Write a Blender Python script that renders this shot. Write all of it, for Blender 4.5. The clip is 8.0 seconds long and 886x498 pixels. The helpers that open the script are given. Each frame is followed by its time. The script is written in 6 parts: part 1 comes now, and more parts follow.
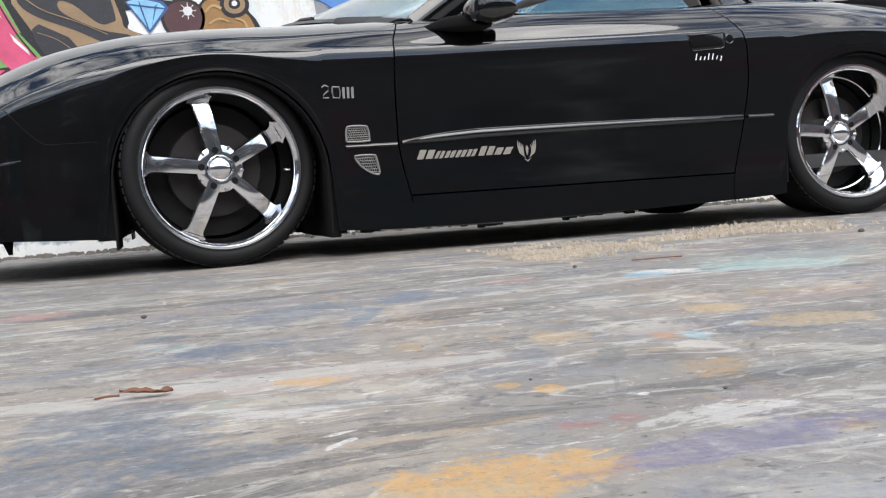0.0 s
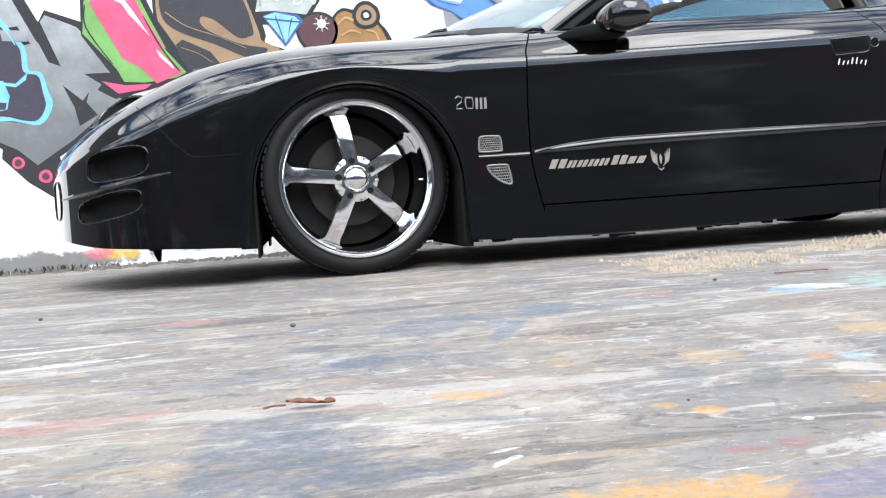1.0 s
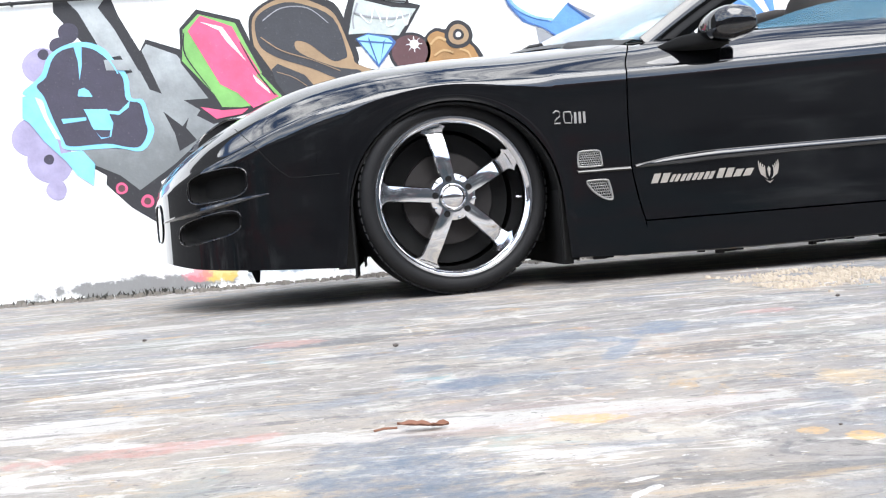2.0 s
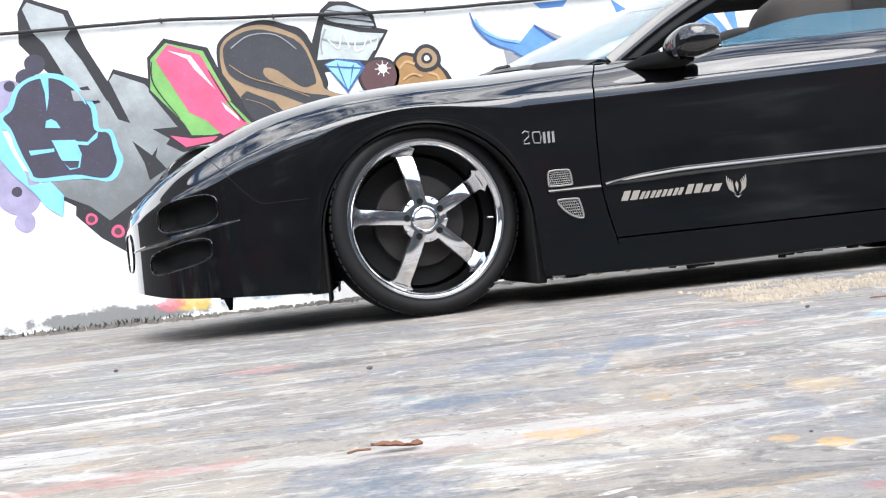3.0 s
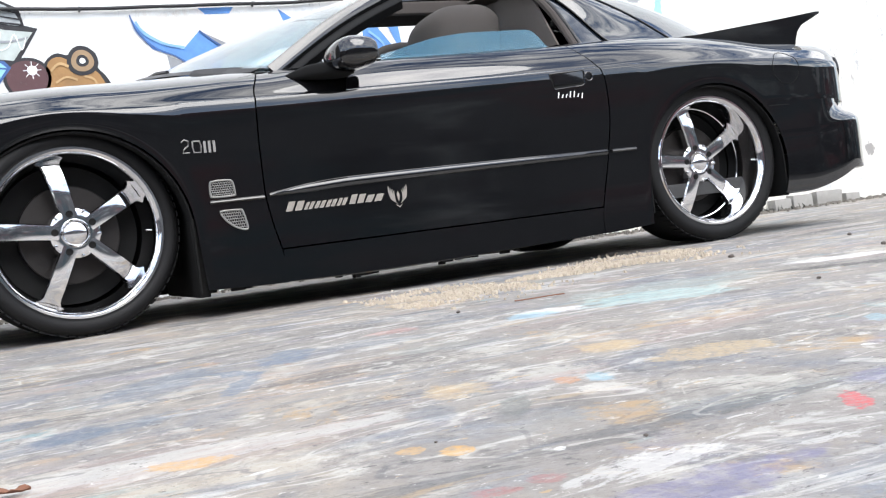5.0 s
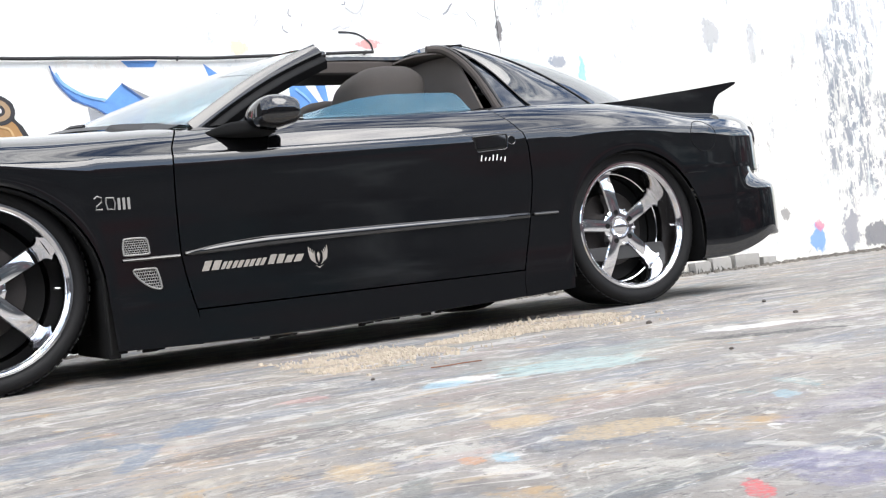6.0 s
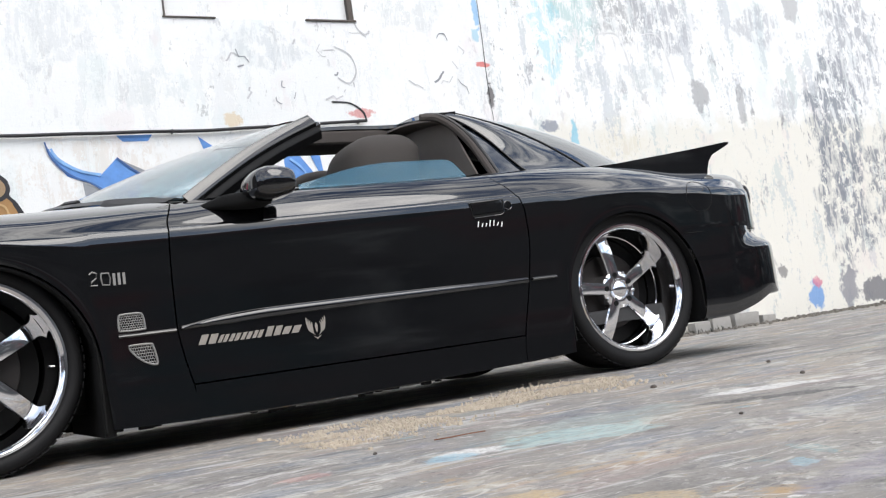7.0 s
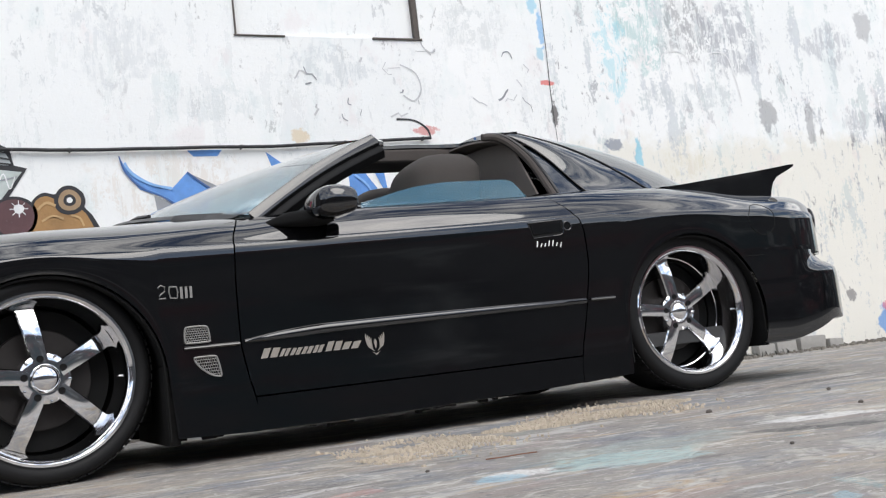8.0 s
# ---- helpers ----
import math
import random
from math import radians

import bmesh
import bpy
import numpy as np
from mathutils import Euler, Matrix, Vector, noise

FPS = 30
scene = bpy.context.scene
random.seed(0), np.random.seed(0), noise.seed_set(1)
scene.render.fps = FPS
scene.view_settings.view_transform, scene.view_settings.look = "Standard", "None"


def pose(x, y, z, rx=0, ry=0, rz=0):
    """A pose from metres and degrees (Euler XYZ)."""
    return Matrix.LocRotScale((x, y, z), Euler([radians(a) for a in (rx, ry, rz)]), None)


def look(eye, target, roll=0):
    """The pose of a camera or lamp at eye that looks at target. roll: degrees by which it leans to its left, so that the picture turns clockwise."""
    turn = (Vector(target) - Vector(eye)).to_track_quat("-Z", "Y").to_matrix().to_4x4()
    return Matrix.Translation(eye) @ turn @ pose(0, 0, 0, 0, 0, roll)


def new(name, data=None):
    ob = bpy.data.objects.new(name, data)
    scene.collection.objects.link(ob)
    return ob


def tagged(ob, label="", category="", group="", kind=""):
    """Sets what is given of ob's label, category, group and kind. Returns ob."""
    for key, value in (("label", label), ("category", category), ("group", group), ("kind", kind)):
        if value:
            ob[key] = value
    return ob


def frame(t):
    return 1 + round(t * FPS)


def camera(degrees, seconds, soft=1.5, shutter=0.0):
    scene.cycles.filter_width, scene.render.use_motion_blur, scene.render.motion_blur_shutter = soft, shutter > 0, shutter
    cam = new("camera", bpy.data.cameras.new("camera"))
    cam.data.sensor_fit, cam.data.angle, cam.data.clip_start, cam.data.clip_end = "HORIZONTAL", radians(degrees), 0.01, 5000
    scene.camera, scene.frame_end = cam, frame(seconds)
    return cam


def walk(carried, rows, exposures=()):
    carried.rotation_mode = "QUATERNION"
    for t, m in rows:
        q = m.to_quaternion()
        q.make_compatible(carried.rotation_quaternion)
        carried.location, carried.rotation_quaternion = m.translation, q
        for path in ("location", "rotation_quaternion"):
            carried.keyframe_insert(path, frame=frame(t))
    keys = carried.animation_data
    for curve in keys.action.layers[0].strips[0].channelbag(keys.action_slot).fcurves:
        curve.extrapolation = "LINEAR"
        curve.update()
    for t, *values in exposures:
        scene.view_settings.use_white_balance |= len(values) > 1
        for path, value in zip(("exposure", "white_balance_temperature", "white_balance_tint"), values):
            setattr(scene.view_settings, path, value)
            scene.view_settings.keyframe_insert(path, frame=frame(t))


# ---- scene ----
cam = camera(48.0, 8.0, 1.2)
PATH = [
    (0, (-0.1963, -3.5612, 0.1971), (0.3299, -1.6348, 0.0881), -3.99),
    (0.5, (-0.2290, -3.5856, 0.2149), (0.1961, -1.6341, 0.1110), -4.31),
    (1, (-0.2382, -3.5745, 0.2161), (0.0523, -1.5975, 0.1337), -3.99),
    (1.5, (-0.2572, -3.5317, 0.2108), (-0.0943, -1.5390, 0.1617), -4.45),
    (1.7, (-0.2595, -3.5157, 0.2084), (-0.1324, -1.5201, 0.1691), -4.32),
    (2.8, (-0.2584, -3.5010, 0.2054), (-0.1288, -1.5053, 0.2165), -5.85),
    (3, (-0.2546, -3.5075, 0.2012), (-0.0852, -1.5147, 0.2171), -6.19),
    (3.5, (-0.2297, -3.4929, 0.1958), (0.1866, -1.5368, 0.1816), -7.62),
    (4, (-0.2135, -3.4767, 0.1946), (0.3185, -1.5489, 0.1720), -7.68),
    (4.5, (-0.2039, -3.4864, 0.1968), (0.4657, -1.6023, 0.1559), -7.98),
    (4.7, (-0.1967, -3.4821, 0.1971), (0.5228, -1.6165, 0.1549), -7.65),
    (5.8, (-0.1601, -3.4692, 0.2181), (0.7379, -1.6821, 0.2163), -7.05),
    (6, (-0.1470, -3.4616, 0.2199), (0.7739, -1.6870, 0.2724), -6.69),
    (6.5, (-0.1407, -3.4557, 0.2216), (0.8151, -1.7028, 0.3391), -6.48),
    (7, (-0.1397, -3.4330, 0.2313), (0.7995, -1.6765, 0.4116), -8.13),
    (7.5, (-0.1185, -3.4335, 0.2369), (0.7287, -1.6365, 0.4674), -6.87),
    (8, (-0.1406, -3.4870, 0.2447), (0.6848, -1.6791, 0.4685), -6.78),
]
walk(cam, [(t, look(eye, target, roll)) for t, eye, target, roll in PATH],
     [(0, 0.20, 6400, 10), (0.5, 0.32, 6250, 10), (1.0, 0.68, 6250, 10), (1.5, 0.9, 6200, 10), (2.8, 0.84, 6250, 10), (3.5, 0.72, 6250, 10), (4.5, 0.68, 6250, 10),
      (6.0, 0.66, 6350, 10), (6.5, 0.36, 6350, 10), (7.0, 0.18, 6400, 10), (7.5, 0.06, 6400, 10), (8.0, 0.02, 6400, 10)])
import functools

# ---------------------------------------------------------------- light
SUN_TO = Vector((0.10, -0.90, 1.0)).normalized()
world = bpy.data.worlds.new("sky_world")
scene.world = world
world.use_nodes = True
wn, wl = world.node_tree.nodes, world.node_tree.links
wn.clear()
sky = wn.new("ShaderNodeTexSky")
sky.sky_type, sky.sun_disc = "NISHITA", False
sky.sun_elevation = math.asin(SUN_TO.z)
sky.sun_rotation = math.atan2(SUN_TO.x, SUN_TO.y)
sky.altitude, sky.air_density, sky.dust_density, sky.ozone_density = 20, 1.0, 0.9, 2.0
sky_bg = wn.new("ShaderNodeBackground")
sky_bg.inputs["Strength"].default_value = 0.15
cloud_bg = wn.new("ShaderNodeBackground")
cloud_bg.inputs["Color"].default_value = (1.0, 0.985, 0.96, 1)
cloud_bg.inputs["Strength"].default_value = 2.3
tc = wn.new("ShaderNodeTexCoord")
mp = wn.new("ShaderNodeMapping")
mp.inputs["Scale"].default_value = (2.6, 2.6, 5.0)
mp.inputs["Location"].default_value = (2.1, -0.7, 3.4)
cn = wn.new("ShaderNodeTexNoise")
cn.inputs["Scale"].default_value, cn.inputs["Detail"].default_value, cn.inputs["Roughness"].default_value = 2.3, 10, 0.66
cr = wn.new("ShaderNodeValToRGB")
cr.color_ramp.elements[0].position, cr.color_ramp.elements[1].position = 0.44, 0.62
cm = wn.new("ShaderNodeMixShader")
wo = wn.new("ShaderNodeOutputWorld")
wl.new(tc.outputs["Generated"], mp.inputs["Vector"])
wl.new(mp.outputs["Vector"], cn.inputs["Vector"])
wl.new(cn.outputs["Fac"], cr.inputs["Fac"])
wl.new(cr.outputs["Color"], cm.inputs["Fac"])
wl.new(sky.outputs["Color"], sky_bg.inputs["Color"])
wl.new(sky_bg.outputs[0], cm.inputs[1])
wl.new(cloud_bg.outputs[0], cm.inputs[2])
wl.new(cm.outputs[0], wo.inputs["Surface"])

sun_data = bpy.data.lights.new("sun", "SUN")
sun_data.energy, sun_data.angle, sun_data.color = 2.0, radians(50), (1.0, 0.955, 0.89)
sun = new("sun", sun_data)
sun.matrix_world = look(SUN_TO * 30, (0, 0, 0))


# ---------------------------------------------------------------- materials
class Nodes:
    """A small builder round one node material."""

    def __init__(self, name):
        self.m = bpy.data.materials.new(name)
        self.m.use_nodes = True
        self.n, self.l = self.m.node_tree.nodes, self.m.node_tree.links
        self.b = self.n["Principled BSDF"]
        self.tc = self.n.new("ShaderNodeTexCoord")

    def set(self, **kw):
        for k, v in kw.items():
            self.b.inputs[k.replace("_", " ")].default_value = v
        return self

    def coords(self, scale=(1, 1, 1), loc=(0, 0, 0), rz=0.0):
        mp = self.n.new("ShaderNodeMapping")
        mp.inputs["Scale"].default_value = scale
        mp.inputs["Location"].default_value = loc
        mp.inputs["Rotation"].default_value = (0, 0, rz)
        self.l.new(self.tc.outputs["Object"], mp.inputs["Vector"])
        return mp.outputs["Vector"]

    def noise(self, scale, detail=4, rough=0.55, vec=None, distort=0.0):
        t = self.n.new("ShaderNodeTexNoise")
        t.inputs["Scale"].default_value, t.inputs["Detail"].default_value = scale, detail
        t.inputs["Roughness"].default_value, t.inputs["Distortion"].default_value = rough, distort
        self.l.new(vec or self.tc.outputs["Object"], t.inputs["Vector"])
        return t.outputs["Fac"]

    def voronoi(self, scale, vec=None, feature="F1"):
        t = self.n.new("ShaderNodeTexVoronoi")
        t.feature = feature
        t.inputs["Scale"].default_value = scale
        self.l.new(vec or self.tc.outputs["Object"], t.inputs["Vector"])
        return t.outputs["Distance"]

    def ramp(self, fac, lo, hi, c0=(0, 0, 0, 1), c1=(1, 1, 1, 1)):
        r = self.n.new("ShaderNodeValToRGB")
        r.color_ramp.elements[0].position, r.color_ramp.elements[1].position = lo, hi
        r.color_ramp.elements[0].color, r.color_ramp.elements[1].color = c0, c1
        self.l.new(fac, r.inputs["Fac"])
        return r.outputs["Color"]

    def mix(self, fac, a, b):
        x = self.n.new("ShaderNodeMix")
        x.data_type = "RGBA"
        for sock, v in ((x.inputs[0], fac), (x.inputs[6], a), (x.inputs[7], b)):
            if isinstance(v, (tuple, float, int)):
                sock.default_value = v if not isinstance(v, tuple) else (*v[:3], 1)
            else:
                self.l.new(v, sock)
        return x.outputs[2]

    def math(self, op, a, b=0.0, clamp=False):
        x = self.n.new("ShaderNodeMath")
        x.operation, x.use_clamp = op, clamp
        for sock, v in zip(x.inputs, (a, b)):
            if isinstance(v, (float, int)):
                sock.default_value = v
            else:
                self.l.new(v, sock)
        return x.outputs[0]

    def color(self, c):
        self.l.new(c, self.b.inputs["Base Color"])
        return self

    def rough(self, fac, lo, hi):
        x = self.n.new("ShaderNodeMapRange")
        x.inputs["To Min"].default_value, x.inputs["To Max"].default_value = lo, hi
        self.l.new(fac, x.inputs["Value"])
        self.l.new(x.outputs[0], self.b.inputs["Roughness"])
        return self

    def bump(self, fac, strength=0.3, dist=0.01):
        x = self.n.new("ShaderNodeBump")
        x.inputs["Strength"].default_value, x.inputs["Distance"].default_value = strength, dist
        self.l.new(fac, x.inputs["Height"])
        self.l.new(x.outputs[0], self.b.inputs["Normal"])
        return self

    def blob(self, x, y, rx, ry, turn=0.0, edge=0.35, scale=9.0, ragged=0.9, axes="xy", grain=None):
        """0..1 inside a ragged ellipse on the ground (or on the wall, axes xz)."""
        sep = self.n.new("ShaderNodeSeparateXYZ")
        self.l.new(self.tc.outputs["Object"], sep.inputs[0])
        u = self.math("SUBTRACT", sep.outputs[0], x)
        v = self.math("SUBTRACT", sep.outputs[1 if axes == "xy" else 2], y)
        c, s = math.cos(turn), math.sin(turn)
        a = self.math("ADD", self.math("MULTIPLY", u, c / rx), self.math("MULTIPLY", v, s / rx))
        b = self.math("ADD", self.math("MULTIPLY", u, -s / ry), self.math("MULTIPLY", v, c / ry))
        d = self.math("SQRT", self.math("ADD", self.math("MULTIPLY", a, a), self.math("MULTIPLY", b, b)))
        n = self.math("MULTIPLY", self.math("SUBTRACT", grain or self.noise(scale, 5, 0.65), 0.5), ragged * 2)
        return self.ramp(self.math("ADD", d, n), 1 - edge, 1 + edge * 0.4, (1, 1, 1, 1), (0, 0, 0, 1))


def plain(name, col, rough=0.5, metal=0.0, grain=0.12, scale=60.0, bump=0.06, **kw):
    k = Nodes(name)
    f = k.noise(scale, 4)
    g = k.noise(scale / 9, 3)
    dark = tuple(max(0.0, c * (1 - grain)) for c in col)
    lite = tuple(min(1.0, c * (1 + grain)) for c in col)
    k.color(k.mix(k.math("MULTIPLY", k.math("ADD", f, g), 0.5), dark, lite))
    k.rough(g, max(0.02, rough - 0.06), min(1, rough + 0.06))
    k.set(Metallic=metal, **kw)
    if bump:
        k.bump(f, bump, 0.004)
    return k.m


def paint_black():
    k = Nodes("black_car_paint")
    f = k.noise(900, 2)
    k.color(k.mix(f, (0.0022, 0.0022, 0.0026), (0.0045, 0.0045, 0.005)))
    k.rough(k.noise(5, 4), 0.02, 0.06)
    k.set(Coat_Weight=1.0, Coat_Roughness=0.012, Specular_IOR_Level=0.5)
    k.bump(k.noise(11, 2), 0.010, 0.01)
    return k.m


def chrome_mat(name, rough=0.05, col=(0.86, 0.86, 0.87)):
    k = Nodes(name)
    k.set(Metallic=1.0)
    k.color(k.mix(k.noise(14, 3), tuple(c * 0.9 for c in col), col))
    k.rough(k.noise(30, 4), rough, rough + 0.06)
    return k.m


def glass_mat(name, tint, gloss=1.7):
    """Clear tinted pane with a strong outer gloss."""
    k = Nodes(name)
    k.set(Base_Color=(*tint, 1), Roughness=0.0, IOR=1.30, Transmission_Weight=1.0, Coat_Weight=1.0, Coat_IOR=gloss, Coat_Roughness=0.01)
    return k.m


def sky_blue_pane_mat(name, tint):
    """Tinted side glass; the sky's blue reflection is mixed into its diffuse colour."""
    k = Nodes(name)
    k.color(k.mix(k.noise(6, 3), tuple(c * 0.9 for c in tint), tint))
    k.set(Roughness=0.0, IOR=1.15, Transmission_Weight=0.72, Coat_Weight=1.0, Coat_IOR=1.35, Coat_Roughness=0.01)
    return k.m


def ground_mat():
    k = Nodes("paint_stained_concrete")
    flat = k.coords((1, 1, 0.2))
    big = k.noise(1.3, 5, 0.6, flat)
    mid = k.noise(6.5, 6, 0.65, flat)
    fine = k.noise(55, 5, 0.7, flat)
    grit = k.noise(240, 3, 0.6, flat)
    c = k.mix(k.ramp(mid, 0.32, 0.68), (0.20, 0.188, 0.175), (0.36, 0.335, 0.305))
    c = k.mix(k.ramp(big, 0.42, 0.62), c, (0.27, 0.252, 0.235))
    # thin worn coats of paint, blue-grey, lilac, cream, ochre and rose
    for n, (scale, lo, hi, amount, col, off) in enumerate((
            (2.6, 0.53, 0.64, 0.55, (0.16, 0.185, 0.235), 3.1), (3.3, 0.57, 0.67, 0.5, (0.26, 0.245, 0.31), 7.7),
            (4.6, 0.54, 0.61, 0.80, (0.46, 0.44, 0.40), 1.4), (3.9, 0.60, 0.66, 0.70, (0.46, 0.31, 0.15), 12.9),
            (5.4, 0.64, 0.69, 0.65, (0.42, 0.17, 0.15), 21.3), (9.0, 0.58, 0.62, 0.45, (0.11, 0.113, 0.125), 31.0),
            (12.0, 0.615, 0.65, 0.6, (0.62, 0.60, 0.57), 41.0), (4.2, 0.625, 0.68, 0.6, (0.19, 0.34, 0.36), 51.0), (22.0, 0.62, 0.65, 0.5, (0.60, 0.58, 0.55), 61.0), (30.0, 0.61, 0.66, 0.7, (0.09, 0.09, 0.095), 71.0))):
        f = k.noise(scale, 8, 0.72, k.coords((1, 1, 0.2), (off, off * 1.7, 0)), 0.4)
        c = k.mix(k.math("MULTIPLY", k.ramp(f, lo, hi), amount), c, col)
    # broad washes of tan, slate blue and pale green
    for scale, lo, hi, amount, col, off in ((1.5, 0.50, 0.60, 0.55, (0.47, 0.405, 0.32), 6.0), (1.9, 0.55, 0.64, 0.6, (0.20, 0.24, 0.30), 16.0), (1.7, 0.57, 0.66, 0.5, (0.33, 0.37, 0.34), 26.0), (2.4, 0.60, 0.66, 0.5, (0.50, 0.36, 0.24), 36.0)):
        f = k.noise(scale, 7, 0.62, k.coords((0.7, 1.1, 0.2), (off, off * 1.3, 0), 0.15), 0.5)
        rub = k.ramp(k.noise(scale * 14, 5, 0.7, k.coords((0.6, 1.2, 0.2), (off, 2, 0), 0.2)), 0.36, 0.60)
        c = k.mix(k.math("MULTIPLY", k.math("MULTIPLY", k.ramp(f, lo, hi), rub), amount), c, col)
    # long dragged strokes, pale, slate and dark
    for scale, lo, hi, amount, col, off, turn in ((2.6, 0.575, 0.605, 0.65, (0.52, 0.505, 0.48), 2.0, 0.12), (2.2, 0.56, 0.61, 0.55, (0.17, 0.20, 0.245), 8.0, -0.1), (3.0, 0.575, 0.60, 0.6, (0.115, 0.113, 0.115), 13.0, 0.2),
                                                   (3.4, 0.60, 0.625, 0.6, (0.58, 0.57, 0.555), 27.0, -0.25), (2.8, 0.605, 0.64, 0.5, (0.46, 0.35, 0.22), 33.0, 0.05), (2.0, 0.58, 0.64, 0.35, (0.35, 0.24, 0.22), 47.0, 0.15)):
        f = k.noise(scale, 9, 0.72, k.coords((0.45, 1.7, 0.2), (off, off * 1.9, 0), turn), 0.6)
        c = k.mix(k.math("MULTIPLY", k.ramp(f, lo, hi), amount), c, col)
    # brush swirls and scraped lines, pale and dark
    for scale, wide, amount, col, off in ((2.3, 0.008, 0.5, (0.62, 0.595, 0.55), 5.0), (4.4, 0.011, 0.6, (0.60, 0.575, 0.53), 15.0), (3.1, 0.008, 0.5, (0.13, 0.13, 0.14), 25.0), (7.5, 0.012, 0.35, (0.58, 0.555, 0.51), 35.0)):
        f = k.noise(scale, 3.5, 0.5, k.coords((0.55, 1.25, 0.2), (off, off * 0.6, 0), 0.15), 0.9)
        line = k.ramp(k.math("ABSOLUTE", k.math("SUBTRACT", f, 0.5)), wide * 0.5, wide, (1, 1, 1, 1), (0, 0, 0, 1))
        broken = k.ramp(k.noise(scale * 2.2, 6, 0.7, k.coords((1, 1, 0.2), (off * 2, 3, 0))), 0.46, 0.56)
        c = k.mix(k.math("MULTIPLY", k.math("MULTIPLY", line, broken), amount), c, col)
    # crisp flecks and scratches
    for scale, lo, hi, amount, col, off in ((38.0, 0.645, 0.655, 0.7, (0.66, 0.64, 0.61), 4.0), (52.0, 0.62, 0.64, 0.7, (0.085, 0.083, 0.083), 9.0), (26.0, 0.655, 0.665, 0.7, (0.50, 0.36, 0.20), 14.0), (85.0, 0.64, 0.655, 0.5, (0.62, 0.60, 0.57), 19.0)):
        f = k.noise(scale, 6, 0.72, k.coords((0.6, 1.2, 0.2), (off, off, 0), 0.2), 0.3)
        c = k.mix(k.math("MULTIPLY", k.ramp(f, lo, hi), amount), c, col)
    # marks with a place of their own
    rags = {n: k.noise(n, 5, 0.65, flat) for n in (7, 14, 28, 45)}
    worn = {n: k.ramp(k.noise(n * 3.2, 5, 0.7, flat), 0.28, 0.56) for n in (7, 14, 28, 45)}
    coat = [c]

    def stain(x, y, rx, ry, turn, col, scale, amount):
        f = k.blob(x, y, rx, ry, turn, 0.22, scale, 1.0, "xy", rags[scale])
        coat[0] = k.mix(k.math("MULTIPLY", k.math("MULTIPLY", f, worn[scale]), amount), coat[0], col)

    # far and side marks
    stain(1.45, -0.50, 0.75, 0.14, 0.28, (0.40, 0.345, 0.27), 7, 0.6)
    stain(-0.28, -2.15, 0.22, 0.035, 0.2, (0.20, 0.235, 0.28), 14, 0.5)
    stain(-0.88, -1.49, 0.15, 0.02, -0.15, (0.70, 0.69, 0.66), 14, 0.7)
    stain(1.20, -1.50, 0.30, 0.16, 0.1, (0.36, 0.44, 0.43), 7, 0.45)
    stain(1.0, -2.5, 0.3, 0.05, 0.3, (0.24, 0.22, 0.29), 14, 0.45)
    stain(-1.2, -0.4, 0.5, 0.12, 0.1, (0.55, 0.53, 0.50), 7, 0.6)
    # slate and blue washes
    stain(0.247, -1.622, 0.055, 0.149, -0.41, (0.15, 0.20, 0.27), 14, 0.7)
    stain(0.105, -1.909, 0.023, 0.134, -0.39, (0.15, 0.20, 0.27), 28, 0.7)
    stain(-0.158, -2.107, 0.047, 0.074, -0.37, (0.13, 0.165, 0.215), 14, 0.65)
    stain(-0.223, -1.906, 0.045, 0.055, -0.38, (0.13, 0.165, 0.215), 28, 0.6)
    stain(0.215, -2.429, 0.032, 0.059, -0.35, (0.13, 0.165, 0.215), 14, 0.45)
    stain(-0.265, -2.656, 0.098, 0.139, -0.03, (0.13, 0.165, 0.215), 14, 0.75)
    stain(0.130, -1.746, 0.075, 0.030, -1.2, (0.15, 0.20, 0.27), 28, 0.7)
    stain(0.004, -1.709, 0.083, 0.220, -0.46, (0.13, 0.165, 0.215), 14, 0.6)
    stain(-0.271, -2.501, 0.089, 0.072, 0.12, (0.13, 0.165, 0.215), 14, 0.6)
    stain(-0.113, -2.088, 0.104, 0.068, 0.20, (0.13, 0.165, 0.215), 14, 0.45)
    stain(-0.180, -2.734, 0.084, 0.044, 0.08, (0.13, 0.165, 0.215), 14, 0.6)
    # ochre, tan and orange
    stain(-0.059, -2.430, 0.043, 0.029, -0.35, (0.56, 0.36, 0.15), 28, 0.75)
    stain(0.159, -2.629, 0.018, 0.022, -0.34, (0.58, 0.36, 0.13), 28, 0.85)
    stain(0.127, -2.590, 0.016, 0.018, -0.34, (0.56, 0.36, 0.15), 28, 0.7)
    stain(0.290, -2.326, 0.049, 0.055, -0.36, (0.50, 0.39, 0.24), 28, 0.6)
    stain(0.585, -2.225, 0.047, 0.055, -0.38, (0.50, 0.39, 0.24), 28, 0.6)
    stain(0.024, -2.899, 0.103, 0.058, -0.09, (0.58, 0.36, 0.13), 28, 0.85)
    stain(-0.042, -2.924, 0.073, 0.025, -0.10, (0.50, 0.39, 0.24), 14, 0.7)
    stain(0.624, -2.405, 0.096, 0.060, -0.06, (0.50, 0.39, 0.24), 28, 0.7)
    stain(0.593, -2.214, 0.058, 0.048, -0.46, (0.50, 0.39, 0.24), 28, 0.65)
    stain(0.407, -2.404, 0.017, 0.029, -0.46, (0.52, 0.27, 0.14), 28, 0.7)
    # purple and red
    stain(0.206, -2.898, 0.156, 0.037, 0.19, (0.20, 0.19, 0.29), 14, 0.75)
    stain(0.617, -2.764, 0.073, 0.091, -0.17, (0.20, 0.19, 0.29), 14, 0.65)
    stain(0.500, -2.775, 0.040, 0.014, 0.95, (0.55, 0.12, 0.13), 45, 0.9)
